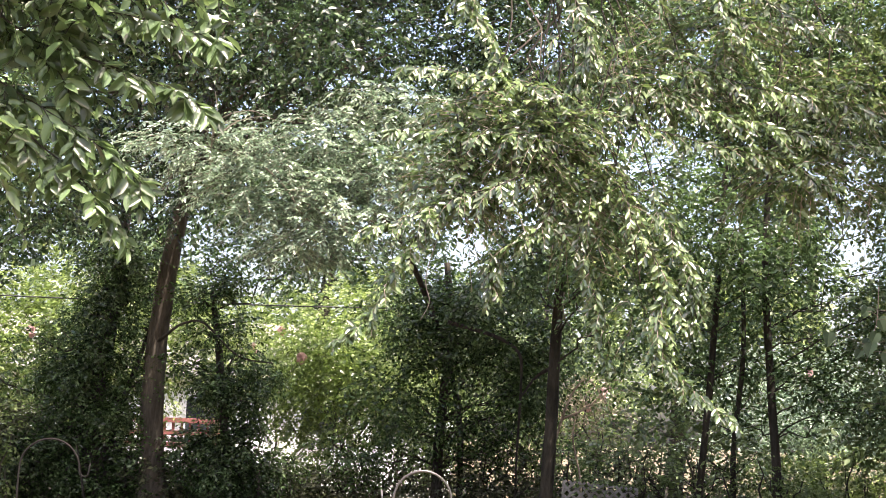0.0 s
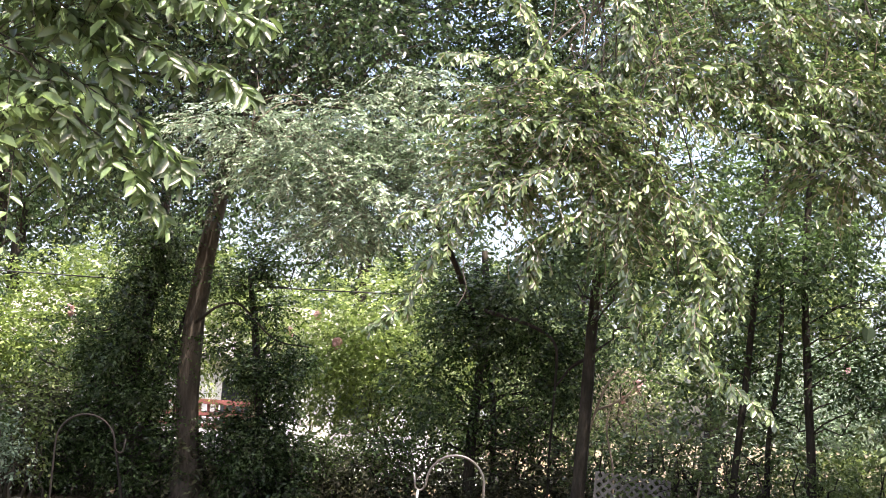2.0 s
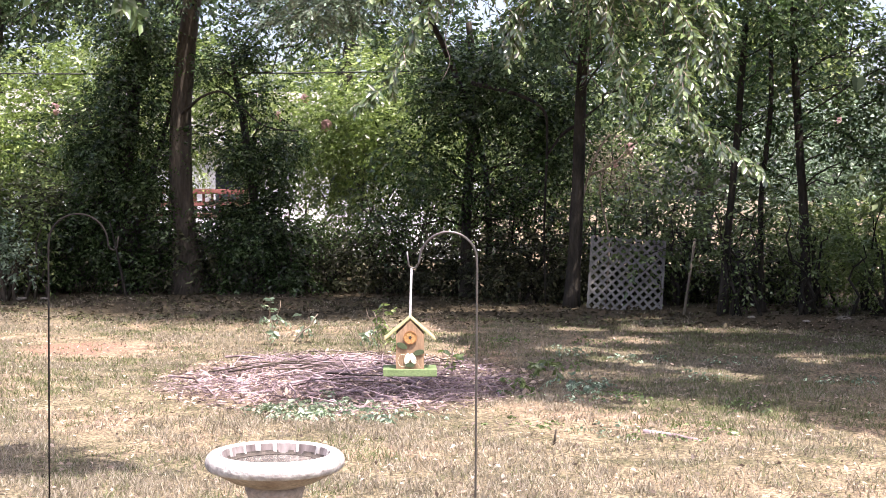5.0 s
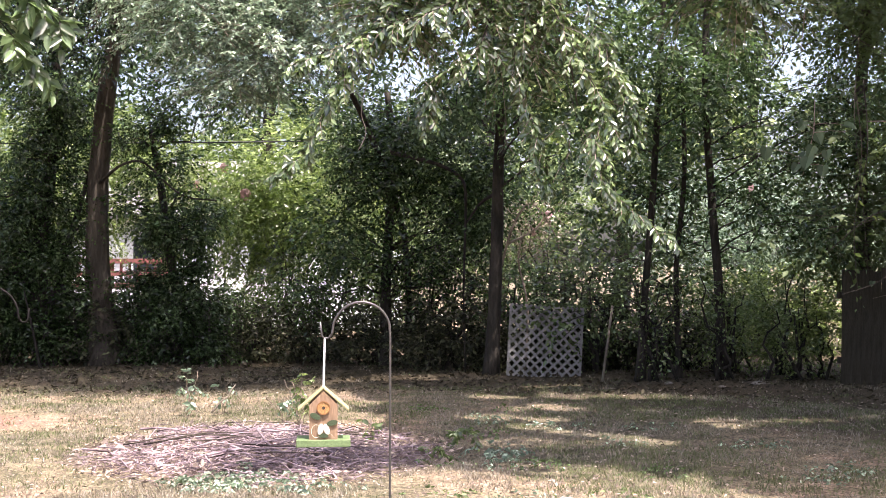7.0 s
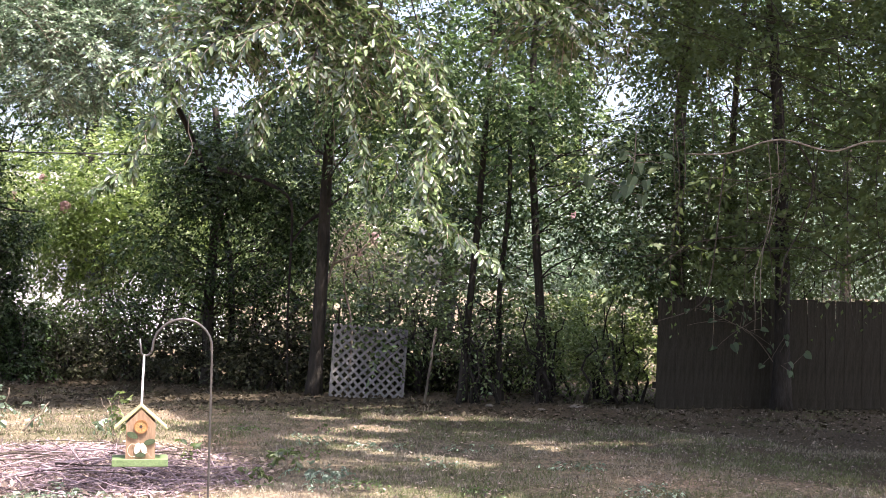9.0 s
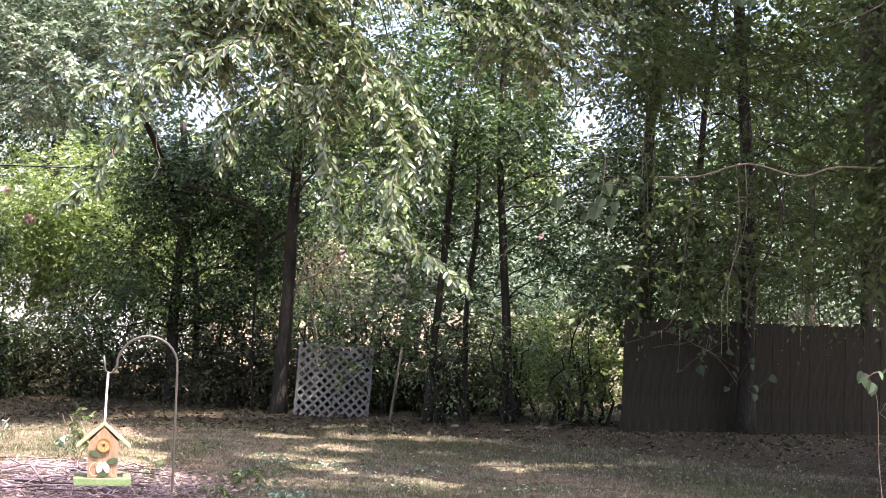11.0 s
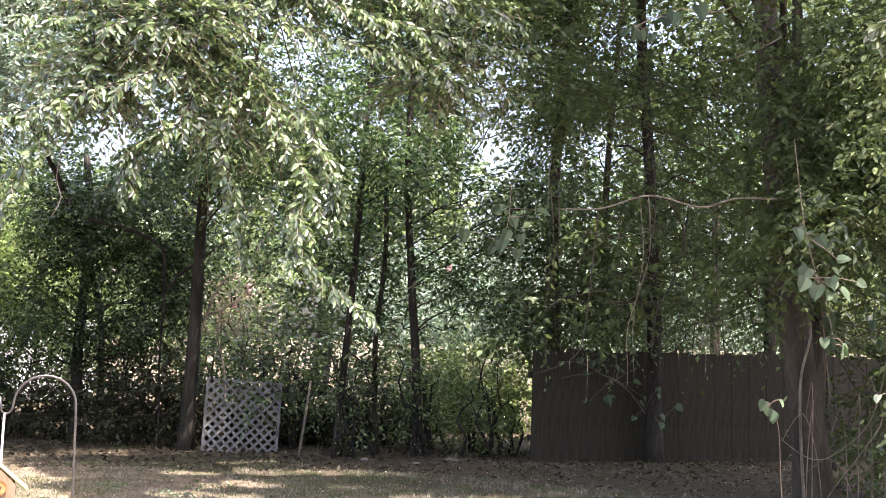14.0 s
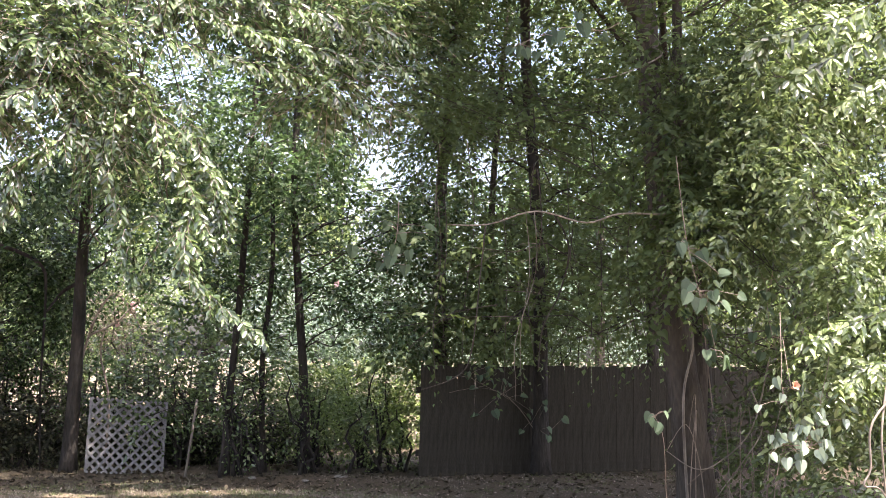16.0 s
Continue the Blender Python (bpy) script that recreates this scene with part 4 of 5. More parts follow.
# ---- large tree on the shaded side, with limbs hanging over the lawn ----
SPRAYS = [
    ([(0.55, 10.0, 5.35), (0.53, 10.0, 4.99), (0.72, 10.0, 4.74), (0.87, 10.0, 4.44)], 31, 0.2, 1.0),
    ([(1.3, 10.2, 4.35), (1.0, 10.0, 4.31), (0.54, 9.9, 4.36), (0.1, 9.9, 4.38)], 35, 0.22, 1.0),
    ([(1.3, 10.2, 4.0), (1.0, 10.0, 3.93), (0.57, 9.9, 3.9), (0.01, 9.9, 3.9)], 35, 0.22, 1.0),
    ([(1.2, 10.2, 3.75), (0.85, 9.9, 3.52), (0.46, 9.9, 3.38), (0.09, 9.9, 3.2), (-0.13, 9.9, 3.14)], 46, 0.24, 1.0),
    ([(0.6, 10.0, 3.5), (0.32, 9.9, 3.2), (0.11, 9.9, 2.88), (-0.06, 9.9, 2.5), (-0.28, 9.9, 2.32)], 34, 0.17, 1.0),
    ([(1.3, 10.2, 3.5), (1.15, 10.0, 3.2), (0.86, 10.0, 3.02), (0.83, 10.0, 2.76)], 31, 0.22, 1.0),
    ([(1.7, 10.3, 3.7), (1.5, 10.2, 3.3), (1.56, 10.2, 3.0), (1.67, 10.2, 2.62), (1.75, 10.2, 2.24)], 34, 0.17, 1.0),
    ([(1.75, 10.2, 3.7), (1.95, 10.0, 3.2), (2.13, 10.0, 2.85), (2.05, 9.9, 2.5), (2.2, 9.9, 2.18), (2.62, 9.9, 1.87)], 51, 0.23, 1.0),
    ([(2.1, 10.2, 3.5), (2.24, 10.1, 3.16), (2.38, 10.1, 2.87), (2.35, 10.1, 2.57)], 39, 0.22, 1.0),
    ([(1.5, 10.4, 4.3), (2.0, 10.2, 4.09), (2.63, 10.1, 3.93), (3.09, 10.1, 3.85), (3.5, 10.1, 3.57)], 62, 0.25, 1.0),
    ([(1.9, 10.4, 4.5), (2.4, 10.2, 4.27), (2.9, 10.1, 4.13), (3.46, 10.1, 4.05), (3.9, 10.1, 4.03)], 62, 0.25, 1.0),
    ([(2.3, 10.4, 4.7), (2.75, 10.2, 4.47), (3.26, 10.1, 4.37), (3.84, 10.1, 4.26)], 46, 0.25, 1.0),
    ([(2.3, 10.4, 5.5), (2.48, 10.2, 5.25), (2.62, 10.1, 4.96), (2.87, 10.1, 4.57)], 35, 0.22, 1.0),
    ([(2.6, 10.4, 5.5), (3.12, 10.2, 5.04), (3.57, 10.1, 4.9), (3.9, 10.1, 4.72)], 42, 0.25, 1.0),
    ([(1.2, 10.4, 5.5), (1.4, 10.2, 5.1), (1.5, 10.0, 4.7), (1.4, 10.0, 4.3)], 42, 0.25, 1.0),
]
tree(120, "tree", "large spreading tree with drooping sunlit outer branches", [(7.95, 12.2, -0.05), (7.75, 12.2, 1.3), (7.55, 12.2, 2.6), (7.3, 12.1, 4.2), (7.1, 12, 6.2), (6.9, 12, 8.5)], 0.2, 0.08,
     [(1.0, 10.3, 4.05, 0.55, 0.4, 0.4, 190), (1.5, 10.5, 3.6, 0.5, 0.4, 0.45, 150), (2.2, 10.6, 4.6, 0.6, 0.5, 0.3, 110), (1.1, 10.5, 4.9, 0.6, 0.5, 0.4, 170), (0.6, 10.3, 3.6, 0.35, 0.3, 0.25, 100),
      (2.0, 10.4, 2.9, 0.25, 0.3, 0.35, 16), (3.3, 10.5, 3.9, 0.5, 0.4, 0.3, 80), (3.6, 10.6, 4.6, 0.5, 0.4, 0.3, 80), (2.7, 10.8, 5.1, 0.8, 0.6, 0.4, 120)],
     LEAF_LIMB, BARK, leaves=11, reach=0.4, leaf=0.06, droop=0.4, fine=True, width=0.5, stalks=True, limb_r=0.05, dense=1.2, shell=0.15, flat=0.35, sprays=SPRAYS,
     boughs=[[(7.2, 12.1, 5.2), (5.4, 11.6, 6.7), (3.6, 10.9, 6.8), (2.2, 10.6, 6.5), (1.2, 10.4, 6.0)]],
     gaps=[(0.85, 3.6, 0.14), (3.1, 4.5, 0.16), (1.55, 5.1, 0.16), (0.55, 4.5, 0.16), (2.75, 3.4, 0.2), (1.2, 4.15, 0.12), (1.95, 3.9, 0.36), (1.15, 4.75, 0.25), (2.35, 4.75, 0.22), (0.72, 3.12, 0.28), (1.12, 3.4, 0.24), (1.35, 3.25, 0.2), (0.45, 3.95, 0.15), (1.75, 4.5, 0.14)])
# next two trees are added: leaf roofs above the view that shade the lawn
tree(125, "tree", "added tree whose unseen leaf roof is placed to shade the lawn", [(11.5, 17.5, -0.05), (11.4, 17.5, 2), (10.8, 17.2, 4.5), (9.4, 16.2, 7.5)], 0.1, 0.06, [], LEAF_HIGH_SHADE, BARK_DARK, leaves=8, reach=0.55, leaf=0.5, dense=0.85, lift=8.0,
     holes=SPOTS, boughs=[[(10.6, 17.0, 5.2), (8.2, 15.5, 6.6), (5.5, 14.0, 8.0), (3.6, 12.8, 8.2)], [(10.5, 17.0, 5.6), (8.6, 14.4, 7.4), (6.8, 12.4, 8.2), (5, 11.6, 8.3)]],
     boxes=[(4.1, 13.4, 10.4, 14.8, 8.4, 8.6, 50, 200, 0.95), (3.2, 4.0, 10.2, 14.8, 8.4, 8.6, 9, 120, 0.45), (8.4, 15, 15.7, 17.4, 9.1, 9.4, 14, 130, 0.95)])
tree(126, "tree", "added out-of-view tree whose high leaf roof shades the lawn", [(11.8, 7.4, -0.05), (11.7, 7.4, 2.5), (11.2, 7.6, 5), (9.8, 8.0, 7.8)], 0.16, 0.07, [], LEAF_HIGH_SHADE, BARK_DARK, leaves=8, reach=0.55, leaf=0.5, dense=0.85, lift=8.0,
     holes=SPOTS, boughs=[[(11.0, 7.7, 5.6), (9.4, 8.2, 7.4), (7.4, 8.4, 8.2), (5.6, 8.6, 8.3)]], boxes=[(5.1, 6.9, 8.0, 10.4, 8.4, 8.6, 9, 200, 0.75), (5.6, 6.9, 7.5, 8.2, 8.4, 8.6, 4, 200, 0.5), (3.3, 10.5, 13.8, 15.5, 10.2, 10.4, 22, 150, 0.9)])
# last two boxes lie above the view, added to shade fence and lawn
tree(121, "tree", "shaded inner tree crown with vines and dark leaves", [(8.6, 13.4, -0.05), (8.7, 13.4, 2), (8.5, 13.5, 4.5), (8.4, 13.4, 7)], 0.1, 0.05,
     [(7.4, 13.4, 3.2, 0.6, 0.6, 0.4, 60)], LEAF_SHADE, BARK, leaf=0.08, limb_r=0.07,
     boxes=[(7.0, 7.9, 11.0, 11.5, 2.6, 4.6, 8, 120, 0.35), (4.9, 8.4, 12.6, 14.5, 3.3, 5.8, 14, 110, 0.6), (6.6, 8.3, 11.1, 11.7, 2.3, 5.6, 13, 100, 0.45), (5.2, 8.0, 13, 14.5, 2.0, 3.4, 5, 40, 0.5), (8.0, 11.5, 12.6, 14.2, 2.2, 6.0, 14, 230, 0.8), (9.2, 12, 12.6, 13.8, 0.4, 2.4, 6, 330, 0.7), (7, 12, 12, 15, 6.8, 8.8, 8, 160, 1.1), (8.5, 16, 13, 18.4, 7.0, 9.6, 22, 200, 1.25)],
     gaps=[(4.94, 3.75, 0.5), (6.11, 3.98, 0.42), (4.86, 4.53, 0.4), (6.58, 5.12, 0.35), (5.97, 4.81, 0.3)])
SIDE_SPRAYS = [
    ([(7.83, 8.80, 4.60), (7.30, 8.80, 4.31), (6.86, 8.80, 4.06), (6.56, 8.80, 3.90)], 16, 0.2, 1.5),
    ([(7.94, 8.80, 4.18), (7.47, 8.80, 4.00), (7.13, 8.80, 3.79)], 14, 0.2, 1.4),
    ([(7.89, 8.80, 2.27), (7.32, 8.80, 2.07), (6.94, 8.80, 1.93), (6.72, 8.80, 1.88)], 18, 0.2, 1.3),
    ([(7.88, 8.80, 1.76), (7.43, 8.80, 1.71), (7.09, 8.80, 1.53)], 14, 0.2, 1.2),
    ([(7.72, 8.80, 4.83), (7.14, 8.80, 4.48), (6.48, 8.80, 4.28), (6.22, 8.80, 4.11)], 20, 0.2, 1.4),
    ([(7.91, 8.80, 3.06), (7.45, 8.80, 2.89), (7.11, 8.80, 2.65)], 14, 0.2, 1.3),
]
tree(122, "tree", "sunlit bright green tree at the yard's side", [(10.6, 11.5, -0.05), (10.5, 11.4, 2), (10.2, 11.2, 4)], 0.09, 0.05,
     [(7.7, 9.6, 1.3, 0.35, 0.4, 0.3, 90), (6.95, 9.3, 4.1, 0.35, 0.3, 0.25, 70), (6.8, 9.2, 3.6, 0.25, 0.25, 0.2, 40), (7.05, 9.2, 3.1, 0.25, 0.3, 0.3, 60), (7.3, 9.2, 2.5, 0.25, 0.3, 0.3, 60)], LEAF_SIDE, BARK_DARK, leaves=11, reach=0.4, leaf=0.064, fine=True, width=0.5, shell=0.1, limb_r=0.07, sprays=SIDE_SPRAYS, facing=(0.1, -0.6, 0.4),
     boxes=[(6.9, 9.2, 9.6, 10.8, 2.3, 5.2, 15, 170, 0.52), (7.9, 9.8, 9.6, 11, 0.5, 2.6, 9, 200, 0.5), (7.2, 8.6, 9.0, 9.8, 1.6, 3.0, 6, 160, 0.4)])
# near branch of the tree beside the viewer
NEAR_SPRAYS = [
    ([(-2.0, 7.2, 3.9), (-1.67, 7.2, 3.87), (-1.36, 7.2, 3.83), (-1.12, 7.2, 3.78), (-0.95, 7.2, 3.73)], 17, 0.17, 1.0),
    ([(-1.9, 7.2, 3.66), (-1.56, 7.2, 3.57), (-1.31, 7.2, 3.49), (-1.12, 7.2, 3.42), (-0.98, 7.2, 3.33)], 15, 0.17, 1.0),
    ([(-2.2, 7.2, 3.5), (-1.9, 7.2, 3.33), (-1.62, 7.2, 3.17), (-1.42, 7.2, 3.02), (-1.3, 7.2, 2.92)], 20, 0.2, 1.0),
    ([(-1.85, 7.2, 3.1), (-1.66, 7.2, 2.97), (-1.5, 7.2, 2.8), (-1.39, 7.2, 2.63)], 10, 0.15, 1.0),
    ([(-2.3, 7.2, 3.85), (-2.11, 7.2, 3.75), (-1.86, 7.2, 3.6), (-1.69, 7.2, 3.36)], 18, 0.22, 1.0),
    ([(-2.4, 7.2, 3.4), (-2.19, 7.2, 3.28), (-1.94, 7.2, 3.11), (-1.77, 7.2, 2.92)], 14, 0.2, 1.0),
    ([(-2.5, 7.2, 4.0), (-2.31, 7.2, 3.93), (-1.94, 7.2, 3.85), (-1.62, 7.2, 3.65)], 18, 0.22, 1.0),
]
tree(123, "tree", "broad-leaved branch of a near tree hanging over the lawn", [(-4.6, 6.4, -0.05), (-4.5, 6.5, 2), (-4.2, 6.7, 3.8), (-3.6, 6.9, 5.2)], 0.14, 0.07,
     [(-1.9, 7.4, 3.65, 0.35, 0.3, 0.25, 14), (-2.2, 7.4, 3.3, 0.25, 0.3, 0.25, 10), (-2.4, 7.4, 3.9, 0.4, 0.4, 0.3, 20)],
     LEAF_NEAR, BARK, twig_mat=BARK_DARK, leaves=8, reach=0.34, leaf=0.105, droop=0.55, fine=True, width=0.44, stalks=True, limb_r=0.05, dense=1.3, sprays=NEAR_SPRAYS,
     boxes=[(-2.5, -1.3, 6.8, 7.5, 4.05, 4.5, 6, 22, 0.35), (-2.9, -2.0, 7.0, 7.8, 2.9, 3.5, 4, 14, 0.3)])
# vines with large round leaves
def leafy_vine(seed, label, path, bunches, leaf=0.11, r=0.0035, mat=LEAF_VINE):
    """A thin hanging stem with bunches (share, leaves, spread) of stalked heart-shaped leaves."""
    rng = np.random.default_rng(seed)
    base = thing("vine", path[0], label, "vine", "leafy vines")
    line = smooth_path(path)
    part("stem", Geo().tube(line, [r * (1 - 0.6 * i / (len(line) - 1)) for i in range(len(line))], 6), TWIG, base, smooth=True)
    for share, count, spread in bunches:
        for k in range(count):
            root = along_path(line, min(0.999, max(0, share + 0.05 * rng.normal())))
            out = Vector((rng.normal() * spread, rng.normal() * spread * 0.6 - 0.03, rng.normal() * spread * 0.6))
            tip = root + out
            part("leaf", round_leaf(tip, (out.x * 1.5 + 0.35 * rng.normal(), out.y - 0.25, -0.8 + 0.35 * rng.normal()), (0.6 * rng.normal(), -0.6 + 0.3 * rng.normal(), 0.6 + 0.4 * rng.normal()), leaf * (0.7 + 0.5 * rng.random())), mat, base, smooth=True)
            part("stalk", Geo().tube([root, root.lerp(tip, 0.5) + Vector((0, 0, 0.015)), tip], [0.003, 0.0025, 0.002], 4), TWIG, base)


leafy_vine(1, "hanging vine with large round grey-green leaves", [(5.75, 9.15, 3.3), (5.8, 9.1, 2.7), (5.84, 9.0, 2.3), (5.95, 9.0, 2.0), (6.02, 9.0, 1.72)], [(0.55, 9, 0.13), (0.3, 5, 0.12), (0.98, 3, 0.06)], 0.11, 0.0035, LEAF_VINE_SHADE)
leafy_vine(2, "hanging vine tip with pale sunlit round leaves", [(7.3, 9.3, 2.2), (7.15, 9.1, 1.75), (7.0, 9.0, 1.45), (6.93, 9.0, 1.2), (6.85, 9.0, 1.02)], [(0.5, 6, 0.13), (0.75, 12, 0.15), (0.98, 12, 0.14)], 0.095)
leafy_vine(3, "hanging vine tip with pale sunlit round leaves", [(6.75, 9.2, 2.1), (6.65, 9.05, 1.75), (6.62, 9.0, 1.5), (6.7, 9.0, 1.25), (6.62, 9.0, 1.05)], [(0.5, 4, 0.1), (0.95, 14, 0.13)], 0.09)
leafy_vine(4, "thin vine shoot with a few round leaves", [(5.9, 9.4, -0.03), (5.75, 9.3, 0.6), (5.6, 9.1, 1.1), (5.45, 9.0, 1.3)], [(0.95, 4, 0.08), (0.7, 2, 0.08)], 0.09, 0.004, LEAF_VINE_SHADE)
leafy_vine(5, "high vine with heart-shaped leaves in the crown", [(6.4, 11.2, 4.9), (6.1, 11.0, 4.75), (5.7, 10.9, 4.72), (5.4, 10.9, 4.6), (5.2, 10.9, 4.5)], [(0.35, 3, 0.12), (0.7, 4, 0.14), (0.95, 3, 0.1)], 0.13, 0.005, LEAF_VINE_SHADE)
leafy_vine(6, "vine with round leaves against the light", [(4.6, 12.3, 3.2), (4.55, 12.2, 2.9), (4.5, 12.2, 2.7), (4.45, 12.2, 2.5)], [(0.3, 5, 0.13), (0.8, 7, 0.15)], 0.12, 0.005, LEAF_VINE_SHADE)


leafy_vine(7, "creeper with round leaves climbing over the large trunk", [(7.75, 11.7, 1.2), (7.6, 11.6, 1.9), (7.45, 11.5, 2.6), (7.3, 11.5, 3.3), (7.25, 11.5, 4.0)], [(0.3, 6, 0.16), (0.5, 8, 0.18), (0.75, 9, 0.2), (0.95, 8, 0.2)], 0.12, 0.006, LEAF_VINE_SHADE)
leafy_vine(8, "creeper with round leaves beside the large trunk", [(7.9, 11.0, 3.2), (7.85, 10.8, 2.7), (7.7, 10.7, 2.2), (7.75, 10.6, 1.7)], [(0.2, 7, 0.2), (0.5, 9, 0.22), (0.8, 9, 0.2)], 0.11, 0.005, LEAF_VINE_SHADE)
leafy_vine(9, "creeper leaves spreading along the wooden fence", [(9.2, 18.2, -0.03), (9.0, 18.25, 0.6), (8.6, 18.25, 1.1), (8.2, 18.25, 1.3), (7.8, 18.3, 1.5)], [(0.3, 8, 0.25), (0.6, 10, 0.28), (0.9, 8, 0.25)], 0.12, 0.006, LEAF_VINE_SHADE)


def limb_vine(seed, label, path, r, mat=BARK_PALE):
    base = thing("vine", path[0], label, "vine", "hanging vines")
    line = smooth_path(path)
    part("stem", Geo().tube(line, [r * (1 - 0.5 * i / (len(line) - 1)) for i in range(len(line))], 6), mat, base, smooth=True)


limb_vine(1, "bare pale curved vine stem hung between trees", [(7.5, 12.1, 3.3), (6.95, 11.2, 3.1), (6.3, 11, 3.05), (5.94, 11, 2.95), (5.44, 11, 3.03), (4.97, 11, 2.89), (4.7, 11.3, 2.9)], 0.012)
limb_vine(2, "thin pale vine hanging straight down", [(6.1, 12.4, 3.2), (6.12, 12.4, 2.6), (5.9, 12.4, 1.9), (5.9, 12.4, 1.5), (5.9, 12.4, 1.3)], 0.005)
limb_vine(3, "thin pale vine hanging straight down", [(6.05, 12.5, 3.2), (6.1, 12.5, 2.6), (6.0, 12.5, 1.95), (6.02, 12.5, 1.35)], 0.005)
limb_vine(4, "looping bare vine before the fence", [(5.65, 12.6, 3.04), (5.6, 12.6, 2.58), (5.51, 12.6, 1.79), (5.36, 12.6, 1.53), (4.97, 12.6, 1.39)], 0.009, BARK)
limb_vine(5, "thin arching bare twig before the fence", [(5.79, 12.6, 2.25), (5.5, 12.6, 2.2), (5.23, 12.6, 2.12), (4.82, 12.6, 1.78)], 0.007, BARK)
limb_vine(6, "crooked bare vine hanging from the curved stem", [(6.34, 12.45, 3.2), (6.6, 12.6, 2.86), (6.54, 12.7, 2.39), (6.35, 12.7, 2.03), (6.3, 12.7, 1.6)], 0.012, BARK)
limb_vine(7, "long bare branch crossing below the crown", [(7.25, 12.1, 4.95), (7.04, 11.5, 4.7), (6.53, 11.5, 4.45), (6.28, 11.5, 4.4)], 0.01)
limb_vine(8, "bare looping vine round the large trunk", [(8.35, 11.6, 1.71), (8.14, 11.6, 1.03), (7.74, 11.6, 0.7), (7.4, 11.5, 0.66), (7.1, 11.5, 0.83)], 0.009)
limb_vine(9, "bare looping vine round the large trunk", [(8.07, 11.5, 1.42), (8.2, 11.5, 1.05), (7.95, 11.5, 0.7), (7.6, 11.5, 0.3), (7.5, 11.5, -0.03)], 0.008)
limb_vine(10, "climbing vine stem clinging to the large trunk", [(7.6, 11.9, -0.03), (7.55, 11.93, 1.3), (7.68, 11.95, 1.95), (7.4, 11.95, 2.7), (7.3, 11.9, 3.6)], 0.016)
limb_vine(11, "pale bare stalks at the yard's side", [(7.5, 8.5, 1.6), (7.09, 8.5, 1.26), (7.06, 8.5, 0.9), (7.0, 8.5, 0.77), (7.2, 8.5, 0.68), (7.5, 8.6, -0.03)], 0.011)
limb_vine(12, "pale bare stalks at the yard's side", [(7.5, 8.7, 2.0), (7.18, 8.5, 1.28), (7.19, 8.5, 0.81), (7.3, 8.5, -0.03)], 0.011)
limb_vine(13, "thin dry twig hanging from the drooping branch", [(0.5, 10.0, 3.4), (0.34, 10.0, 2.85), (0.37, 10.0, 2.64), (0.31, 10.0, 2.5)], 0.004)


VINE_RNG = np.random.default_rng(44)
for k in range(16):
    vx, vy = 4.9 + 0.24 * k + 0.12 * VINE_RNG.normal(), 12.4 + 0.5 * VINE_RNG.random()
    top, low = 3.0 + 0.9 * VINE_RNG.random(), 1.2 + 1.1 * VINE_RNG.random()
    limb_vine(20 + k, "thin bare vine hanging before the fence", [(vx, vy, top), (vx + 0.06 * VINE_RNG.normal(), vy, (2 * top + low) / 3), (vx + 0.1 * VINE_RNG.normal(), vy, (top + 2 * low) / 3), (vx + 0.12 * VINE_RNG.normal(), vy, low)], 0.004 + 0.003 * VINE_RNG.random(), BARK)
for k in range(12):
    vx, vy = 7.3 + 1.3 * VINE_RNG.random(), 11.2 + 0.5 * VINE_RNG.random()
    dx, h = 0.5 * VINE_RNG.normal(), 0.6 + 0.8 * VINE_RNG.random()
    limb_vine(40 + k, "tangled bare stem round the foot of the large trunk", [(vx, vy, -0.03), (vx + 0.2 * dx, vy, 0.6 * h), (vx + 0.6 * dx, vy, h), (vx + dx, vy + 0.1, 0.75 * h)], 0.006, TWIG)


def dead_branch(label, paths, r, mat=BARK_PALE):
    base = thing("dead_branch", paths[0][0], label, "branch", "dead branches")
    for path in paths:
        line = smooth_path(path, 4)
        part("twig", Geo().tube(line, [r * (1 - 0.65 * i / (len(line) - 1)) for i in range(len(line))], 5), mat, base, smooth=True)


dead_branch("pale forked dead twig on the dark trunk", [[(2.8, 20.38, 3.95), (2.74, 20.15, 3.69), (2.75, 20.1, 3.49), (2.66, 20.1, 3.32)], [(2.75, 20.1, 3.49), (2.82, 20.1, 3.4), (2.9, 20.1, 3.29)], [(2.76, 20.1, 3.5), (2.83, 20.1, 3.54), (2.9, 20.1, 3.51)]], 0.016)
dead_branch("dark curved bare branch reaching from the trunk", [[(-3.62, 22.9, 3.0), (-3.43, 22.5, 3.09), (-3.18, 22.4, 3.27), (-2.82, 22.4, 3.31), (-2.24, 22.4, 2.8), (-1.65, 22.4, 2.71)]], 0.03, BARK_DARK)
dead_branch("dark curved limb beside the straight trunk", [[(2.66, 20.6, 2.75), (2.48, 21.0, 2.62), (2.26, 21.0, 2.31)], [(1.08, 21.0, 3.4), (1.78, 21.0, 3.23), (2.17, 21.0, 3.01), (2.25, 21.0, 2.62), (2.22, 21.0, 1.2), (2.25, 21.0, -0.03)]], 0.035, BARK_DARK)
dead_branch("thin brown branching twigs beside the trunk", [[(2.75, 20.7, 1.6), (3.0, 21.0, 2.3), (3.27, 21.0, 2.62), (3.58, 21.0, 2.27), (3.72, 21.0, 1.9)], [(2.9, 20.9, 2.0), (3.3, 21, 2.2), (3.6, 21, 2.5), (3.9, 21, 2.45)], [(3.2, 21.2, -0.03), (3.25, 21.2, 1.0), (3.1, 21.2, 1.8), (3.3, 21.2, 2.4)]], 0.022, TWIG)
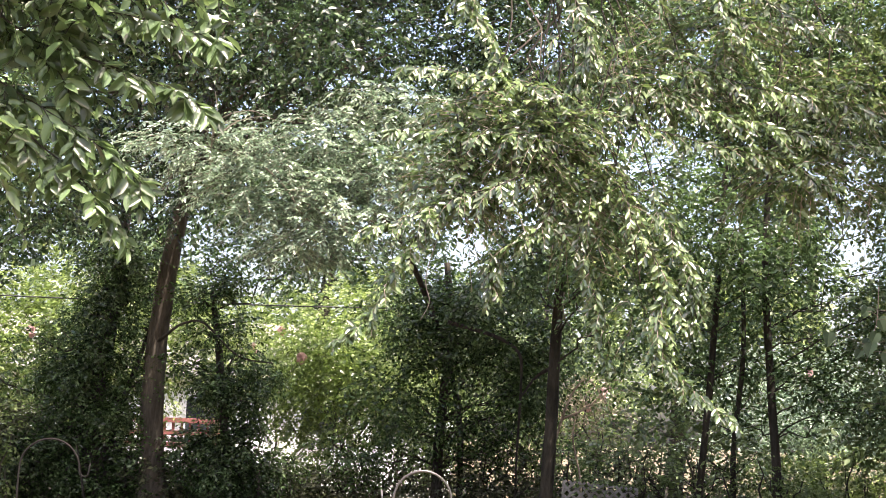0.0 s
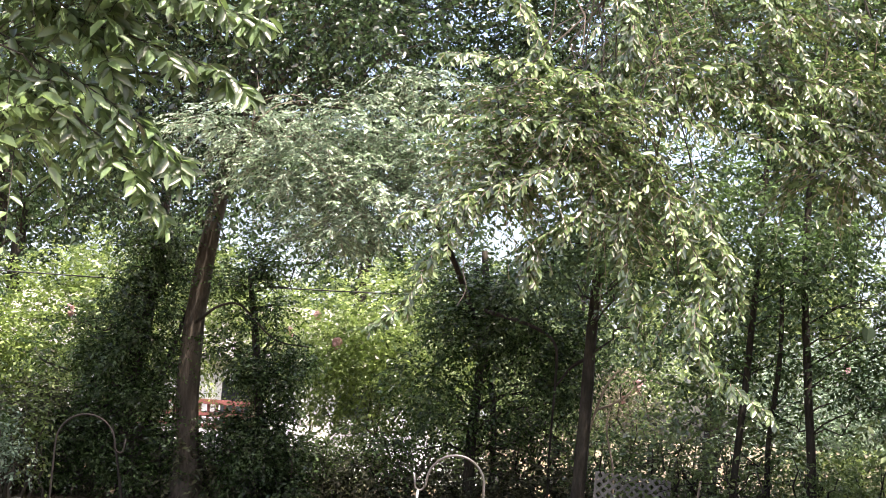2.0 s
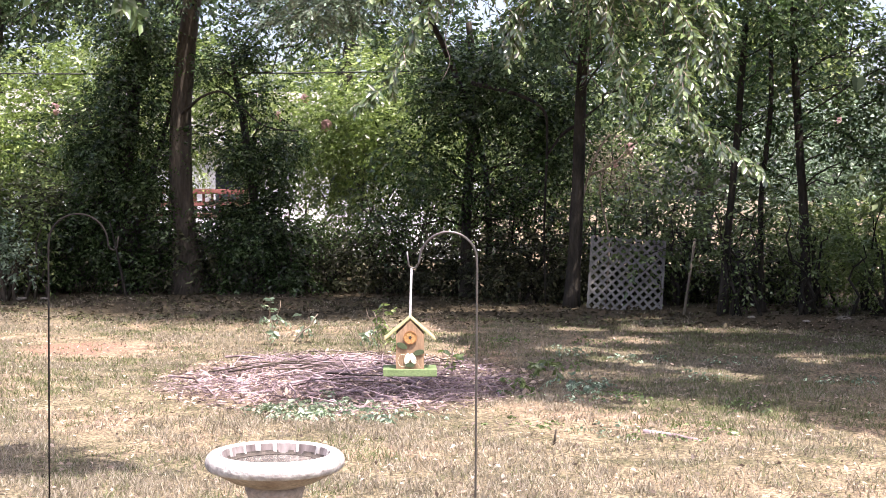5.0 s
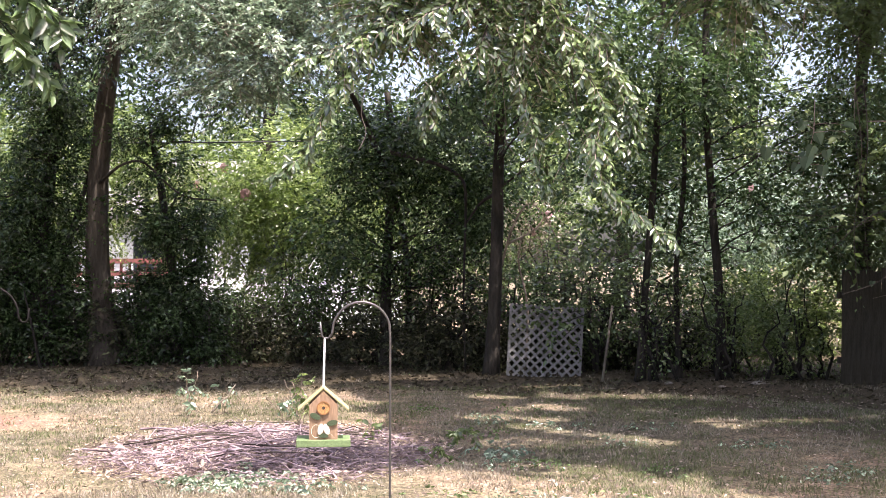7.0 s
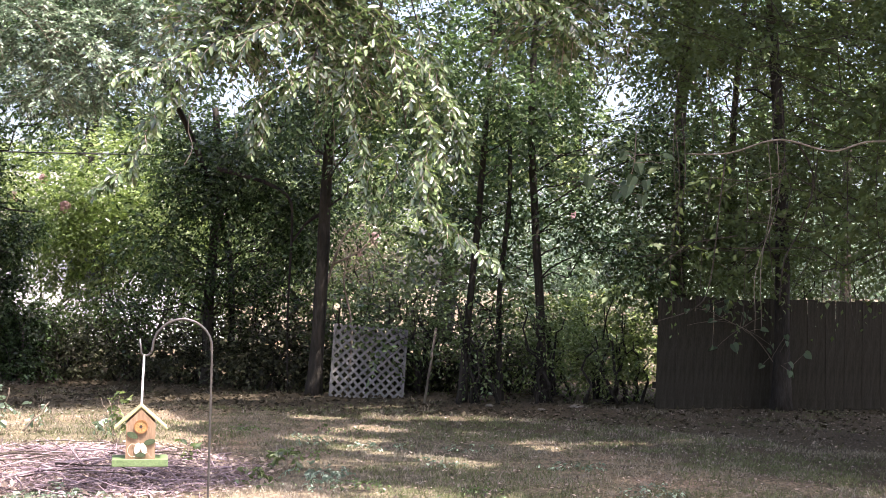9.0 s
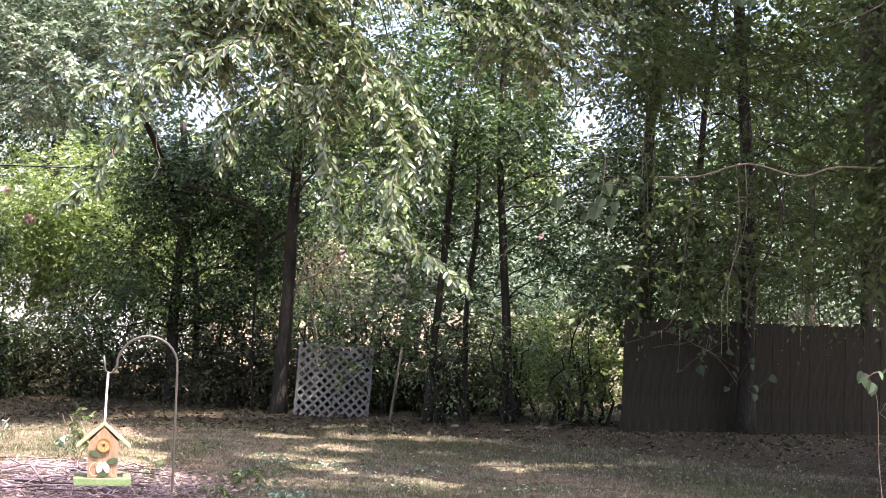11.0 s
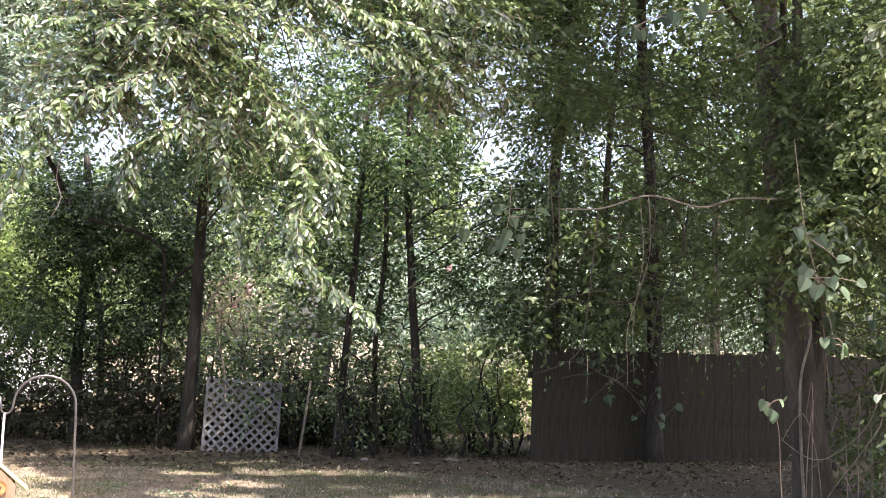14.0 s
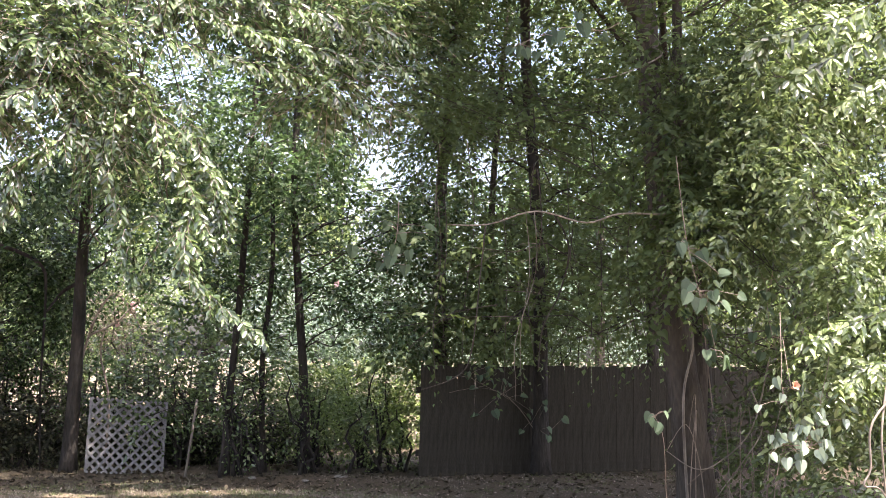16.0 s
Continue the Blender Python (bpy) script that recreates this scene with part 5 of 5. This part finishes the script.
dead_branch("bare grey twigs among the feathery leaves", [[(-2.3, 17.6, 4.7), (-2.2, 17.0, 5.21), (-2.15, 17.0, 5.47), (-1.77, 17.0, 5.63), (-1.4, 17.0, 5.51)], [(-2.2, 17.0, 5.2), (-1.9, 17.0, 5.48), (-1.55, 17.0, 5.57)], [(-2.18, 17.0, 5.3), (-2.16, 17.0, 5.6), (-2.2, 17.0, 5.85)], [(-1.0, 17.0, 4.5), (-0.6, 16.9, 4.3), (-0.3, 16.9, 4.35), (0.0, 16.9, 4.2)], [(-0.6, 16.9, 4.3), (-0.4, 16.9, 4.1), (-0.1, 16.9, 4.05)], [(-1.5, 17.0, 4.9), (-1.2, 16.8, 4.6), (-1.0, 16.8, 4.3), (-0.7, 16.8, 4.1)]], 0.012)
dead_branch("leaning grey dead stem in the undergrowth", [[(-4.42, 22.3, -0.03), (-4.55, 22.3, 0.61), (-4.69, 22.3, 1.25)]], 0.03, BARK_DARK)

# ---- lattice panel ----
def make_lattice():
    base = thing("lattice_panel", (3.4, 20.3, 0), "white weathered wooden lattice panel leaning at the back", "lattice")
    m = Matrix.Translation((2.79, 20.28, 0.02)) @ Matrix.Rotation(radians(4), 4, "Y") @ Matrix.Rotation(radians(-6), 4, "X")
    w, h, step = 1.12, 1.08, 0.14

    def clip(c, sign):
        pts = []
        # line z = sign * x + c inside the panel
        for x in (0, w):
            z = sign * x + c
            if 0 <= z <= h:
                pts.append((x, z))
        for z in (0, h):
            x = (z - c) / sign
            if 0 < x < w:
                pts.append((x, z))
        return pts[:2]
    for sign, y in ((1, 0.0), (-1, 0.009)):
        c = -w if sign > 0 else 0.0
        while c < h + w:
            p = clip(c + 0.05, sign)
            if len(p) == 2:
                (x0, z0), (x1, z1) = p
                d = math.hypot(x1 - x0, z1 - z0)
                if d > 0.06:
                    a = math.atan2(z1 - z0, x1 - x0)
                    part("slat", Geo().box((d, 0.008, 0.038), m @ pose((x0 + x1) / 2, y, (z0 + z1) / 2, ry=-math.degrees(a)), 0.0015), LATTICE, base)
            c += step
    for x in (0.012, w - 0.012):
        part("edge_strip", Geo().box((0.035, 0.012, h), m @ pose(x, -0.011, h / 2), 0.002), LATTICE, base)


make_lattice()


def rod_thing(name, label, category, a, b, r, mat):
    base = thing(name, a, label, category)
    part("shaft", Geo().tube([a, Vector(a).lerp(Vector(b), 0.5), b], [r, r, r * 0.9], 8), mat, base, smooth=True)
    part("cap", Geo().tube([Vector(b) - Vector((0, 0, 0.01)), Vector(b) + Vector((0, 0, 0.02))], [r * 1.2, r * 0.8], 8), mat, base, smooth=True)


rod_thing("fence_post", "thin grey metal post leaning beside the lattice", "post", (4.1, 19.6, -0.05), (4.25, 19.6, 1.06), 0.02, BARK_PALE)
rod_thing("fence_post", "thin grey metal post in the undergrowth", "post", (-1.8, 22.7, -0.05), (-1.8, 22.7, 0.95), 0.02, BARK)
rod_thing("fence_post", "thin grey metal post in the undergrowth", "post", (-6.6, 22.4, -0.05), (-6.55, 22.4, 0.95), 0.02, BARK)


def make_cable():
    base = thing("utility_cable", (-8, 23.5, 3.7), "black utility cable strung behind the trees", "cable")
    pts = [(-12 + 1.2 * k, 24, 3.68 + 0.0055 * (k - 6) ** 2 * 0.5 + 0.022 * k * 0.5) for k in range(22)]
    part("wire", Geo().tube(pts, [0.013] * len(pts), 5), CABLE, base)
    for x in (pts[0], pts[-1]):
        part("support_pole", Geo().tube([(x[0], x[1], -0.1), (x[0], x[1], 2.2), (x[0], x[1], x[2] + 0.3)], [0.11, 0.1, 0.08], 10), BARK, base)


make_cable()


# ---- shepherd's hooks, birdhouse, bird bath ----
def make_hook(x, y, top, span, turn, label, r=0.0053, mat=STEEL):
    base = thing("shepherd_hook", (x, y, 0), label, "garden hook", "garden hooks")
    R = span / 2
    pts = [(0, 0, -0.15), (0, 0, 0.4), (0, 0, 0.8), (0, 0, top - R - 0.03)]
    pts += [(-R + R * math.cos(a), 0, top - R + R * 1.0 * math.sin(a)) for a in [math.pi * k / 14 for k in range(1, 14)]]
    pts += [(-2 * R - 0.001, 0, top - R - 0.008), (-2 * R - 0.008, 0, top - R - 0.02)]
    m = Matrix.Translation((x, y, 0)) @ Matrix.Rotation(turn, 4, "Z")
    part("rod", Geo().tube([m @ Vector(p) for p in pts], [r] * len(pts), 8), mat, base, smooth=True)
    c = (-2 * R - 0.027, top - R - 0.012)
    curl = [(c[0] + 0.02 * math.cos(a), 0, c[1] + 0.02 * math.sin(a)) for a in [-0.2 - math.pi * k / 8 for k in range(9)]] + [(c[0] - 0.026, 0, c[1] + 0.05)]
    part("hook_end", Geo().tube([m @ Vector(p) for p in curl], [r * 0.8] * len(curl), 7), mat, base, smooth=True)
    return base


make_hook(0.345, 5.8, 1.51, 0.245, 0.0, "dark metal shepherd's hook standing in the lawn")
make_hook(-1.765, 7.0, 1.56, 0.3, math.pi, "black iron shepherd's hook with nothing on it", 0.0048, IRON)


def make_birdhouse(x, y, z):
    """z: underside of the green base."""
    base = thing("birdhouse", (x, y, z), "small cedar birdhouse with green base and pale roof, hanging", "birdhouse")
    at = Matrix.Translation((x, y, z))
    part("base_tray", Geo().box((0.226, 0.17, 0.03), at @ pose(0, 0, 0.015), 0.003), GREEN_PAINT, base, "green-painted wooden base")
    w, h, d, peak = 0.118, 0.165, 0.12, 0.235
    for sy in (-1, 1):
        g = Geo()
        y0, y1 = sy * d / 2 - 0.006, sy * d / 2 + 0.006
        prof = [(-w / 2, 0.03), (w / 2, 0.03), (w / 2, h + 0.01), (0, peak), (-w / 2, h + 0.01)]
        g.v = [at @ Vector((px, y0, pz)) for px, pz in prof] + [at @ Vector((px, y1, pz)) for px, pz in prof]
        g.f = [(0, 1, 2, 3, 4), (9, 8, 7, 6, 5)] + [(i, 5 + i, 5 + (i + 1) % 5, (i + 1) % 5) for i in range(5)]
        part("front_board" if sy < 0 else "back_board", g, CEDAR, base)
    for sx in (-1, 1):
        part("side_board", Geo().box((0.01, d - 0.014, h - 0.02), at @ pose(sx * (w / 2 - 0.006), 0, 0.03 + (h - 0.02) / 2)), CEDAR, base)
        part("roof_board", Geo().box((0.143, 0.14, 0.006), at @ pose(sx * 0.0525, 0.002, 0.199, ry=sx * 41), 0.0015), STRAW_ROOF, base, "pale yellow-green roof board")
    f = -d / 2 - 0.006
    ring = at @ pose(0, f - 0.002, 0.163, rx=90)
    part("flower_ring", Geo().lathe([(0.005, -0.003), (0.026, -0.003), (0.028, 0.001), (0.024, 0.005), (0.005, 0.005), (0.005, -0.003)], 24, ring), YELLOW_PAINT, base, "yellow-orange flower ring round the hole")
    part("flower_rim", Geo().lathe([(0.0245, 0.004), (0.0285, 0.004), (0.0285, 0.0075), (0.0245, 0.0075), (0.0245, 0.004)], 24, ring), RIM_ORANGE, base, "orange-brown rim of the flower")
    for k in range(8):
        part("petal_line", Geo().box((0.013, 0.0016, 0.0012), ring @ pose(0, 0, 0.0055, rz=45 * k + 12) @ pose(0.015, 0, 0)), RIM_ORANGE, base)
    # no opening is cut; a solid dark disc draws the hole
    part("entrance_hole", Geo().lathe([(0.0001, 0.0065), (0.0065, 0.0065), (0.0065, 0.0), (0.0001, 0.0)], 20, ring), HOLE_DARK, base, "solid dark disc drawn as the entrance hole")

    def leaf(cx, cz, turn, size, name, mat, label=""):
        g = Geo()
        m = at @ Matrix.Translation((cx, f - 0.003, cz)) @ Matrix.Rotation(radians(turn), 4, "Y")
        n = 12
        ol = [(size * math.cos(2 * math.pi * k / n), 0, size * 0.5 * math.sin(2 * math.pi * k / n)) for k in range(n)]
        g.v = [m @ (Vector(p) + Vector((0, -0.004, 0))) for p in ol] + [m @ Vector(p) for p in ol]
        g.f = [tuple(range(n)), tuple(range(2 * n - 1, n - 1, -1))] + [(k, n + k, n + (k + 1) % n, (k + 1) % n) for k in range(n)]
        part(name, g, mat, base, label)
    leaf(-0.034, 0.128, 25, 0.024, "painted_leaf", DARK_GREEN, "dark green wooden leaf")
    leaf(0.036, 0.1, -15, 0.024, "painted_leaf", DARK_GREEN, "dark green wooden leaf")
    leaf(-0.012, 0.074, 102, 0.024, "wing", CREAM_PAINT, "cream painted wing")
    leaf(0.013, 0.074, 70, 0.024, "wing", CREAM_PAINT, "cream painted wing")
    leaf(0.0, 0.047, 0, 0.02, "painted_leaf", DARK_GREEN)
    loop = [at @ Vector((-0.03 + 0.021 * math.cos(a), f - 0.006, 0.066 + 0.027 * math.sin(a))) for a in [2 * math.pi * i / 14 for i in range(15)]]
    part("wire_loop", Geo().tube(loop, [0.0009] * 15, 5), CREAM_PAINT, base, "thin bent wire loop")
    part("wire_stem", Geo().tube([at @ Vector(p) for p in ((0.016, f - 0.006, 0.075), (0.03, f - 0.007, 0.055), (0.046, f - 0.006, 0.036))], [0.0012] * 3, 5), TWIG, base, "thin bent wire")
    part("hanger", Geo().tube([at @ Vector((0, 0, 0.235)), at @ Vector((0.002, 0, 0.34)), at @ Vector((0.005, 0, 0.452))], [0.005] * 3, 6), CHROME, base, "bright metal hanging wire")
    return base


make_birdhouse(0.062, 5.8, 0.905)


def make_bath(x, y):
    base = thing("bird_bath", (x, y, 0), "white weathered concrete bird bath with low water", "bird bath")
    m = Matrix.Translation((x, y, 0))
    part("pedestal", Geo().lathe([(0.0, 0), (0.17, 0), (0.175, 0.04), (0.15, 0.07), (0.1, 0.1), (0.075, 0.2), (0.07, 0.35), (0.075, 0.5), (0.1, 0.575), (0.11, 0.6), (0.09, 0.615)], 40, m), STONE_BROWN_SHADE, base, "cement pedestal, the bowl's shade put into its brown colour", smooth=True)

    part("underside", Geo().lathe([(0.02, 0.61), (0.1, 0.612), (0.16, 0.632), (0.212, 0.66), (0.236, 0.674)], 72, m), STONE_BROWN_SHADE, base, "underside of the bowl, shade put into its brown colour", smooth=True)
    prof = [(0.236, 0.673), (0.244, 0.676), (0.25, 0.688), (0.251, 0.702), (0.247, 0.717), (0.236, 0.728), (0.22, 0.734), (0.207, 0.733), (0.199, 0.727)]
    part("rim", Geo().lathe(prof, 72, m, lambda w, r, z: 0.008 * math.cos(18 * w) * max(0, math.sin(3 * w + 1)) + 0.006 * math.sin(29 * w) if r > 0.24 else 0), CONCRETE, base, "white weathered concrete rim", smooth=True)
    part("basin", Geo().lathe([(0.199, 0.727), (0.195, 0.712), (0.19, 0.695), (0.178, 0.672), (0.15, 0.655), (0.001, 0.65)], 72, m), BASIN, base, "stained pinkish-grey inside of the bowl", smooth=True)
    for k in range(16):
        w = 2 * math.pi * (k + 0.25 * math.sin(k * 5.1)) / 16
        part("rib", Geo().box((0.008, 0.01 + 0.006 * (k % 3), 0.032), m @ Matrix.Rotation(w, 4, "Z") @ pose(0.1945, 0, 0.711, ry=14), 0.002), CONCRETE, base)
    part("waterline", Geo().lathe([(0.165, 0.6915), (0.185, 0.692), (0.189, 0.697), (0.191, 0.703)], 72, m, lambda w, r, z: 0.03 * math.sin(7 * w) * math.sin(11 * w + 1)), SCUM, base, "dark scum along the water's edge")
    part("water", Geo().lathe([(0.0005, 0.69), (0.1, 0.69), (0.186, 0.69)], 48, m), WATER, base, "shallow murky water")


make_bath(-0.43, 4.95)


# ---- brush pile ----
def make_brush():
    base = thing("brush_pile", (*PILE, 0), "low sprawling pile of grey-brown cut sticks on the lawn", "brush pile")
    rng = np.random.default_rng(9)
    rest = Geo()
    for k in range(3400):
        a, r = rng.random() * 2 * math.pi, math.sqrt(rng.random()) * (1.15 if k > 2000 else 1)
        x, y = PILE[0] + 1.4 * r * math.cos(a), PILE[1] + 1.8 * r * math.sin(a)
        high = 0.012 + 0.17 * max(0, 1 - r) * rng.random()
        big = k < 270
        long = (0.22 + 0.7 * rng.random() ** 1.5) if big else (0.04 + 0.2 * rng.random() ** 2)
        turn = rng.normal() * 0.75 + (0 if rng.random() < 0.5 else 1.4)
        d = Vector((math.cos(turn), math.sin(turn), rng.normal() * 0.16))
        c = Vector((x, y, high + ground_height(x, y)))
        p, q = c - d * long / 2, c + d * long / 2
        p.z, q.z = max(p.z, 0.005), max(q.z, 0.005)
        line = bend(rng, p, q, 0.02, 4 if big else 2, 0.06)
        t = (0.0035 + 0.009 * rng.random() ** 3) if big else 0.0025 + 0.0035 * rng.random()
        g = Geo() if big else rest
        n = len(line)
        g.tube(line, [t * (1 - 0.6 * i / (n - 1)) for i in range(n)], 5 if big else 3)
        if big:
            part("stick", g, DRY_STICK, base, smooth=True)
    for k in range(26):
        a, r = rng.random() * 2 * math.pi, math.sqrt(rng.random()) * 0.8
        c = Vector((PILE[0] + 1.3 * r * math.cos(a), PILE[1] + 1.7 * r * math.sin(a), 0.05 + 0.11 * (1 - r) + 0.04 * rng.random()))
        turn, long = rng.normal() * 0.5, 0.4 + 0.6 * rng.random()
        d = Vector((math.cos(turn), math.sin(turn), rng.normal() * 0.08)) * (long / 2)
        line = bend(rng, c - d, c + d, 0.03, 6, 0.014)
        t = 0.005 + 0.005 * rng.random()
        part("branch", Geo().tube(line, [t * (1 - 0.6 * i / 6) for i in range(7)], 6), BARK if k % 2 else DRY_STICK, base, "long dark crooked cut branch" if k % 2 else "", smooth=True)
    tagged(part("stick_litter", rest, DRY_STICK, base), kind="stuff")
    n = 3600
    a, r = rng.random(n) * 2 * math.pi, np.sqrt(rng.random(n)) * 1.2
    at = np.stack([PILE[0] + 1.45 * r * np.cos(a), PILE[1] + 1.85 * r * np.sin(a), 0.02 + 0.13 * np.maximum(0, 1 - r) * rng.random(n)], 1)
    chips = leaf_mesh("chip_litter", at, rng.normal(size=(n, 3)) * np.array([1, 1, 0.3]), np.array([[0, 0, 1.0]]) + rng.normal(size=(n, 3)) * 0.5, 0.03 + 0.06 * rng.random(n) ** 2, 0.5)
    tagged(part("chip_litter", chips, CHIP, base), kind="stuff")


make_brush()


def weed(seed, x, y, h, label, mat=LEAF_LIME, n=14, leaf=0.06, wide=0.1):
    rng = np.random.default_rng(seed)
    base = thing("weed", (x, y, 0), label, "weed", "weeds round the brush pile")
    for k in range(3):
        tip = (x + rng.normal() * 0.1, y + rng.normal() * 0.1, h * (0.7 + 0.3 * rng.random()))
        part("stem", Geo().tube(bend(rng, (x, y, -0.01), tip, 0.03), [0.004] * 7, 4), TWIG, base)
    at, al, up, size, _ = sprigs(rng, [(x, y, h * 0.6, wide, wide, h * 0.33, n)], 6, 0.12, leaf, 0.5, 0.1)
    part("leaves", leaf_mesh("leaves", at, al, up, size, 0.55, True), mat, base)


for k, (x, y, h, n) in enumerate([(-1.4, 15.2, 0.5, 9), (-1.05, 15.6, 0.36, 5), (-0.15, 14.2, 0.5, 14), (0.08, 13.9, 0.36, 9), (-0.35, 14.6, 0.3, 5), (1.35, 12.4, 0.2, 12), (1.0, 11.6, 0.16, 8), (0.5, 12.8, 0.3, 6)]):
    weed(300 + k, x, y, h, "small pale leafy weed growing by the brush pile", LEAF_PALE if k in (0, 1, 4) else LEAF_SIDE, n=n)
for k, (x, y, n) in enumerate([(-0.85, 10.4, 40), (-0.1, 10.2, 20), (1.6, 11.9, 22), (-0.5, 10.6, 30), (-0.65, 10.2, 26)]):
    weed(320 + k, x, y, 0.07, "low patch of broad green weeds in the lawn", LEAF_VINE if k in (0, 3) else LEAF_PALE, n * 2, 0.034, 0.34)


WEED_RNG = np.random.default_rng(70)
for k in range(18):
    wx, wy = 0.9 + 4.2 * WEED_RNG.random(), 9.2 + 6.5 * WEED_RNG.random()
    weed(340 + k, wx, wy, 0.05, "low patch of green weeds in the shaded lawn", LEAF_MID if k % 2 else LEAF_PALE, 22, 0.03, 0.3)


def log(seed, a, b, r, label, mat=DRY_STICK):
    rng = np.random.default_rng(seed)
    base = thing("fallen_stick", a, label, "stick")
    part("wood", Geo().tube(bend(rng, a, b, 0.0, 5, 0.02), [r, r, r * 0.9, r * 0.8, r * 0.7, r * 0.5], 7), mat, base, smooth=True)


log(1, (1.72, 9.45, 0.03), (2.05, 9.2, 0.02), 0.02, "pale broken stick lying on the dry grass")
log(3, (-1.17, 15.35, 0.02), (-0.91, 15.4, 0.33), 0.011, "pale dry stick leaning in the weeds", BARK_PALE)
log(2, (1.05, 9.05, 0.0), (1.06, 9.04, 0.12), 0.009, "short dark stub standing in the grass", BARK)


# ---- small things under the trees and at the side ----
def stone(seed, x, y, r, label="pale flat stone lying at the edge of the shade"):
    bm = bmesh.new()
    bmesh.ops.create_icosphere(bm, subdivisions=3, radius=r)
    for v in bm.verts:
        k = 1 + 0.35 * noise.noise(v.co * (2.2 / r) * 0.5 + Vector((seed, 0, 0)))
        v.co = Vector((v.co.x * 1.5, v.co.y, v.co.z * 0.5)) * k
    me = bpy.data.meshes.new("stone")
    bm.to_mesh(me)
    bm.free()
    me.materials.append(PALE_STONE)
    ob = tagged(new("stone", me), label, "stone", "stones under the trees")
    ob.location = (x, y, r * 0.25)


for k, (x, y, s) in enumerate([(-6.3, 21.9, 0.08), (-5.95, 21.7, 0.06), (-6.7, 22.0, 0.07), (-5.6, 21.8, 0.05), (6.1, 18.6, 0.07), (4.9, 18.9, 0.04), (5.5, 18.3, 0.035)]):
    stone(k, x, y, s)

for seed, sx, sy, z in ((261, -6.05, 21.4, 0.7), (262, -6.5, 21.6, 1.0), (263, -7.1, 21.3, 0.7)):
    shrub(seed, "pale sunlit leafy sapling at the edge of the shade", sx, sy, 0.35, 0.6, z, 110, LEAF_PALE, 0.07, ry=0.3, stems=4, leaves=7, reach=0.25)
shrub(260, "sunlit leafy sapling among dark undergrowth", -5.85, 21.9, 0.4, 0.75, 0.95, 130, LEAF_LIME, 0.07, ry=0.3, stems=4, leaves=7, reach=0.25)


shrub(270, "dry pinkish-brown leafy bush behind the dark trunk", 3.8, 24.4, 0.6, 0.62, 2.27, 190, LEAF_BROWN, 0.06, "shrub", 0.4, 6, 1.2, bark=BARK_DARK)


def orange_flower():
    base = thing("flower", (6.6, 8.8, 1.54), "orange trumpet-shaped blossom on the vine", "flower")
    m = Matrix.Translation((6.6, 8.8, 1.52)) @ Matrix.Rotation(radians(70), 4, "X")
    petal = two_tone("orange_petal", (0.42, 0.22, 0.13), (0.5, 0.3, 0.2), 30, 0.6, 0, 0.1)
    part("petal", Geo().lathe([(0.008, -0.045), (0.011, -0.02), (0.02, 0.0), (0.035, 0.009)], 20, m, lambda a, r, z: 0.18 * math.cos(5 * a) if r > 0.025 else 0), petal, base, smooth=True)
    part("stalk", Geo().tube([m @ Vector((0, 0, -0.06)), Vector((6.64, 8.95, 1.62)), Vector((6.7, 9.1, 1.9))], [0.004, 0.003, 0.003], 5), TWIG, base)


orange_flower()

# fallen leaves and chips in the shade
def leaf_litter():
    rng = np.random.default_rng(91)
    n = 9000
    x, y = rng.random(n) * 20 - 9, 17.5 + 6.5 * rng.random(n)
    y = y - np.clip(x - 3.5, 0, 5.5) * rng.random(n)
    at = np.stack([x, y, np.array([ground_height(a, b) for a, b in zip(x, y)]) + 0.012 + 0.02 * rng.random(n)], 1)
    along = rng.normal(size=(n, 3)) * np.array([1, 1, 0.25])
    ob = new("leaf_litter", leaf_mesh("leaf_litter", at, along, np.array([[0, 0, 1.0]]) + rng.normal(size=(n, 3)) * 0.35, 0.05 + 0.05 * rng.random(n), 0.55))
    ob.data.materials.append(LEAF_MOULD)
    tagged(ob, "dry brown fallen leaves under the trees", "leaf litter", kind="stuff")



def lawn_litter():
    rng = np.random.default_rng(92)
    n = 20000
    y = 5 + 13.2 * rng.random(n)
    x = y * (-0.42 + 1.2 * rng.random(n))
    at = np.stack([x, y, np.array([ground_height(a, b) for a, b in zip(x, y)]) + 0.006 + 0.02 * rng.random(n)], 1)
    along = rng.normal(size=(n, 3)) * np.array([1, 1, 0.3])
    ob = new("dry_bits", leaf_mesh("dry_bits", at, along, np.array([[0, 0, 1.0]]) + rng.normal(size=(n, 3)) * 0.5, 0.014 + 0.04 * rng.random(n) ** 2, 0.5))
    ob.data.materials.append(CHIP)
    tagged(ob, "bleached dry leaf bits scattered over the lawn", "leaf litter", kind="stuff")


leaf_litter()
lawn_litter()
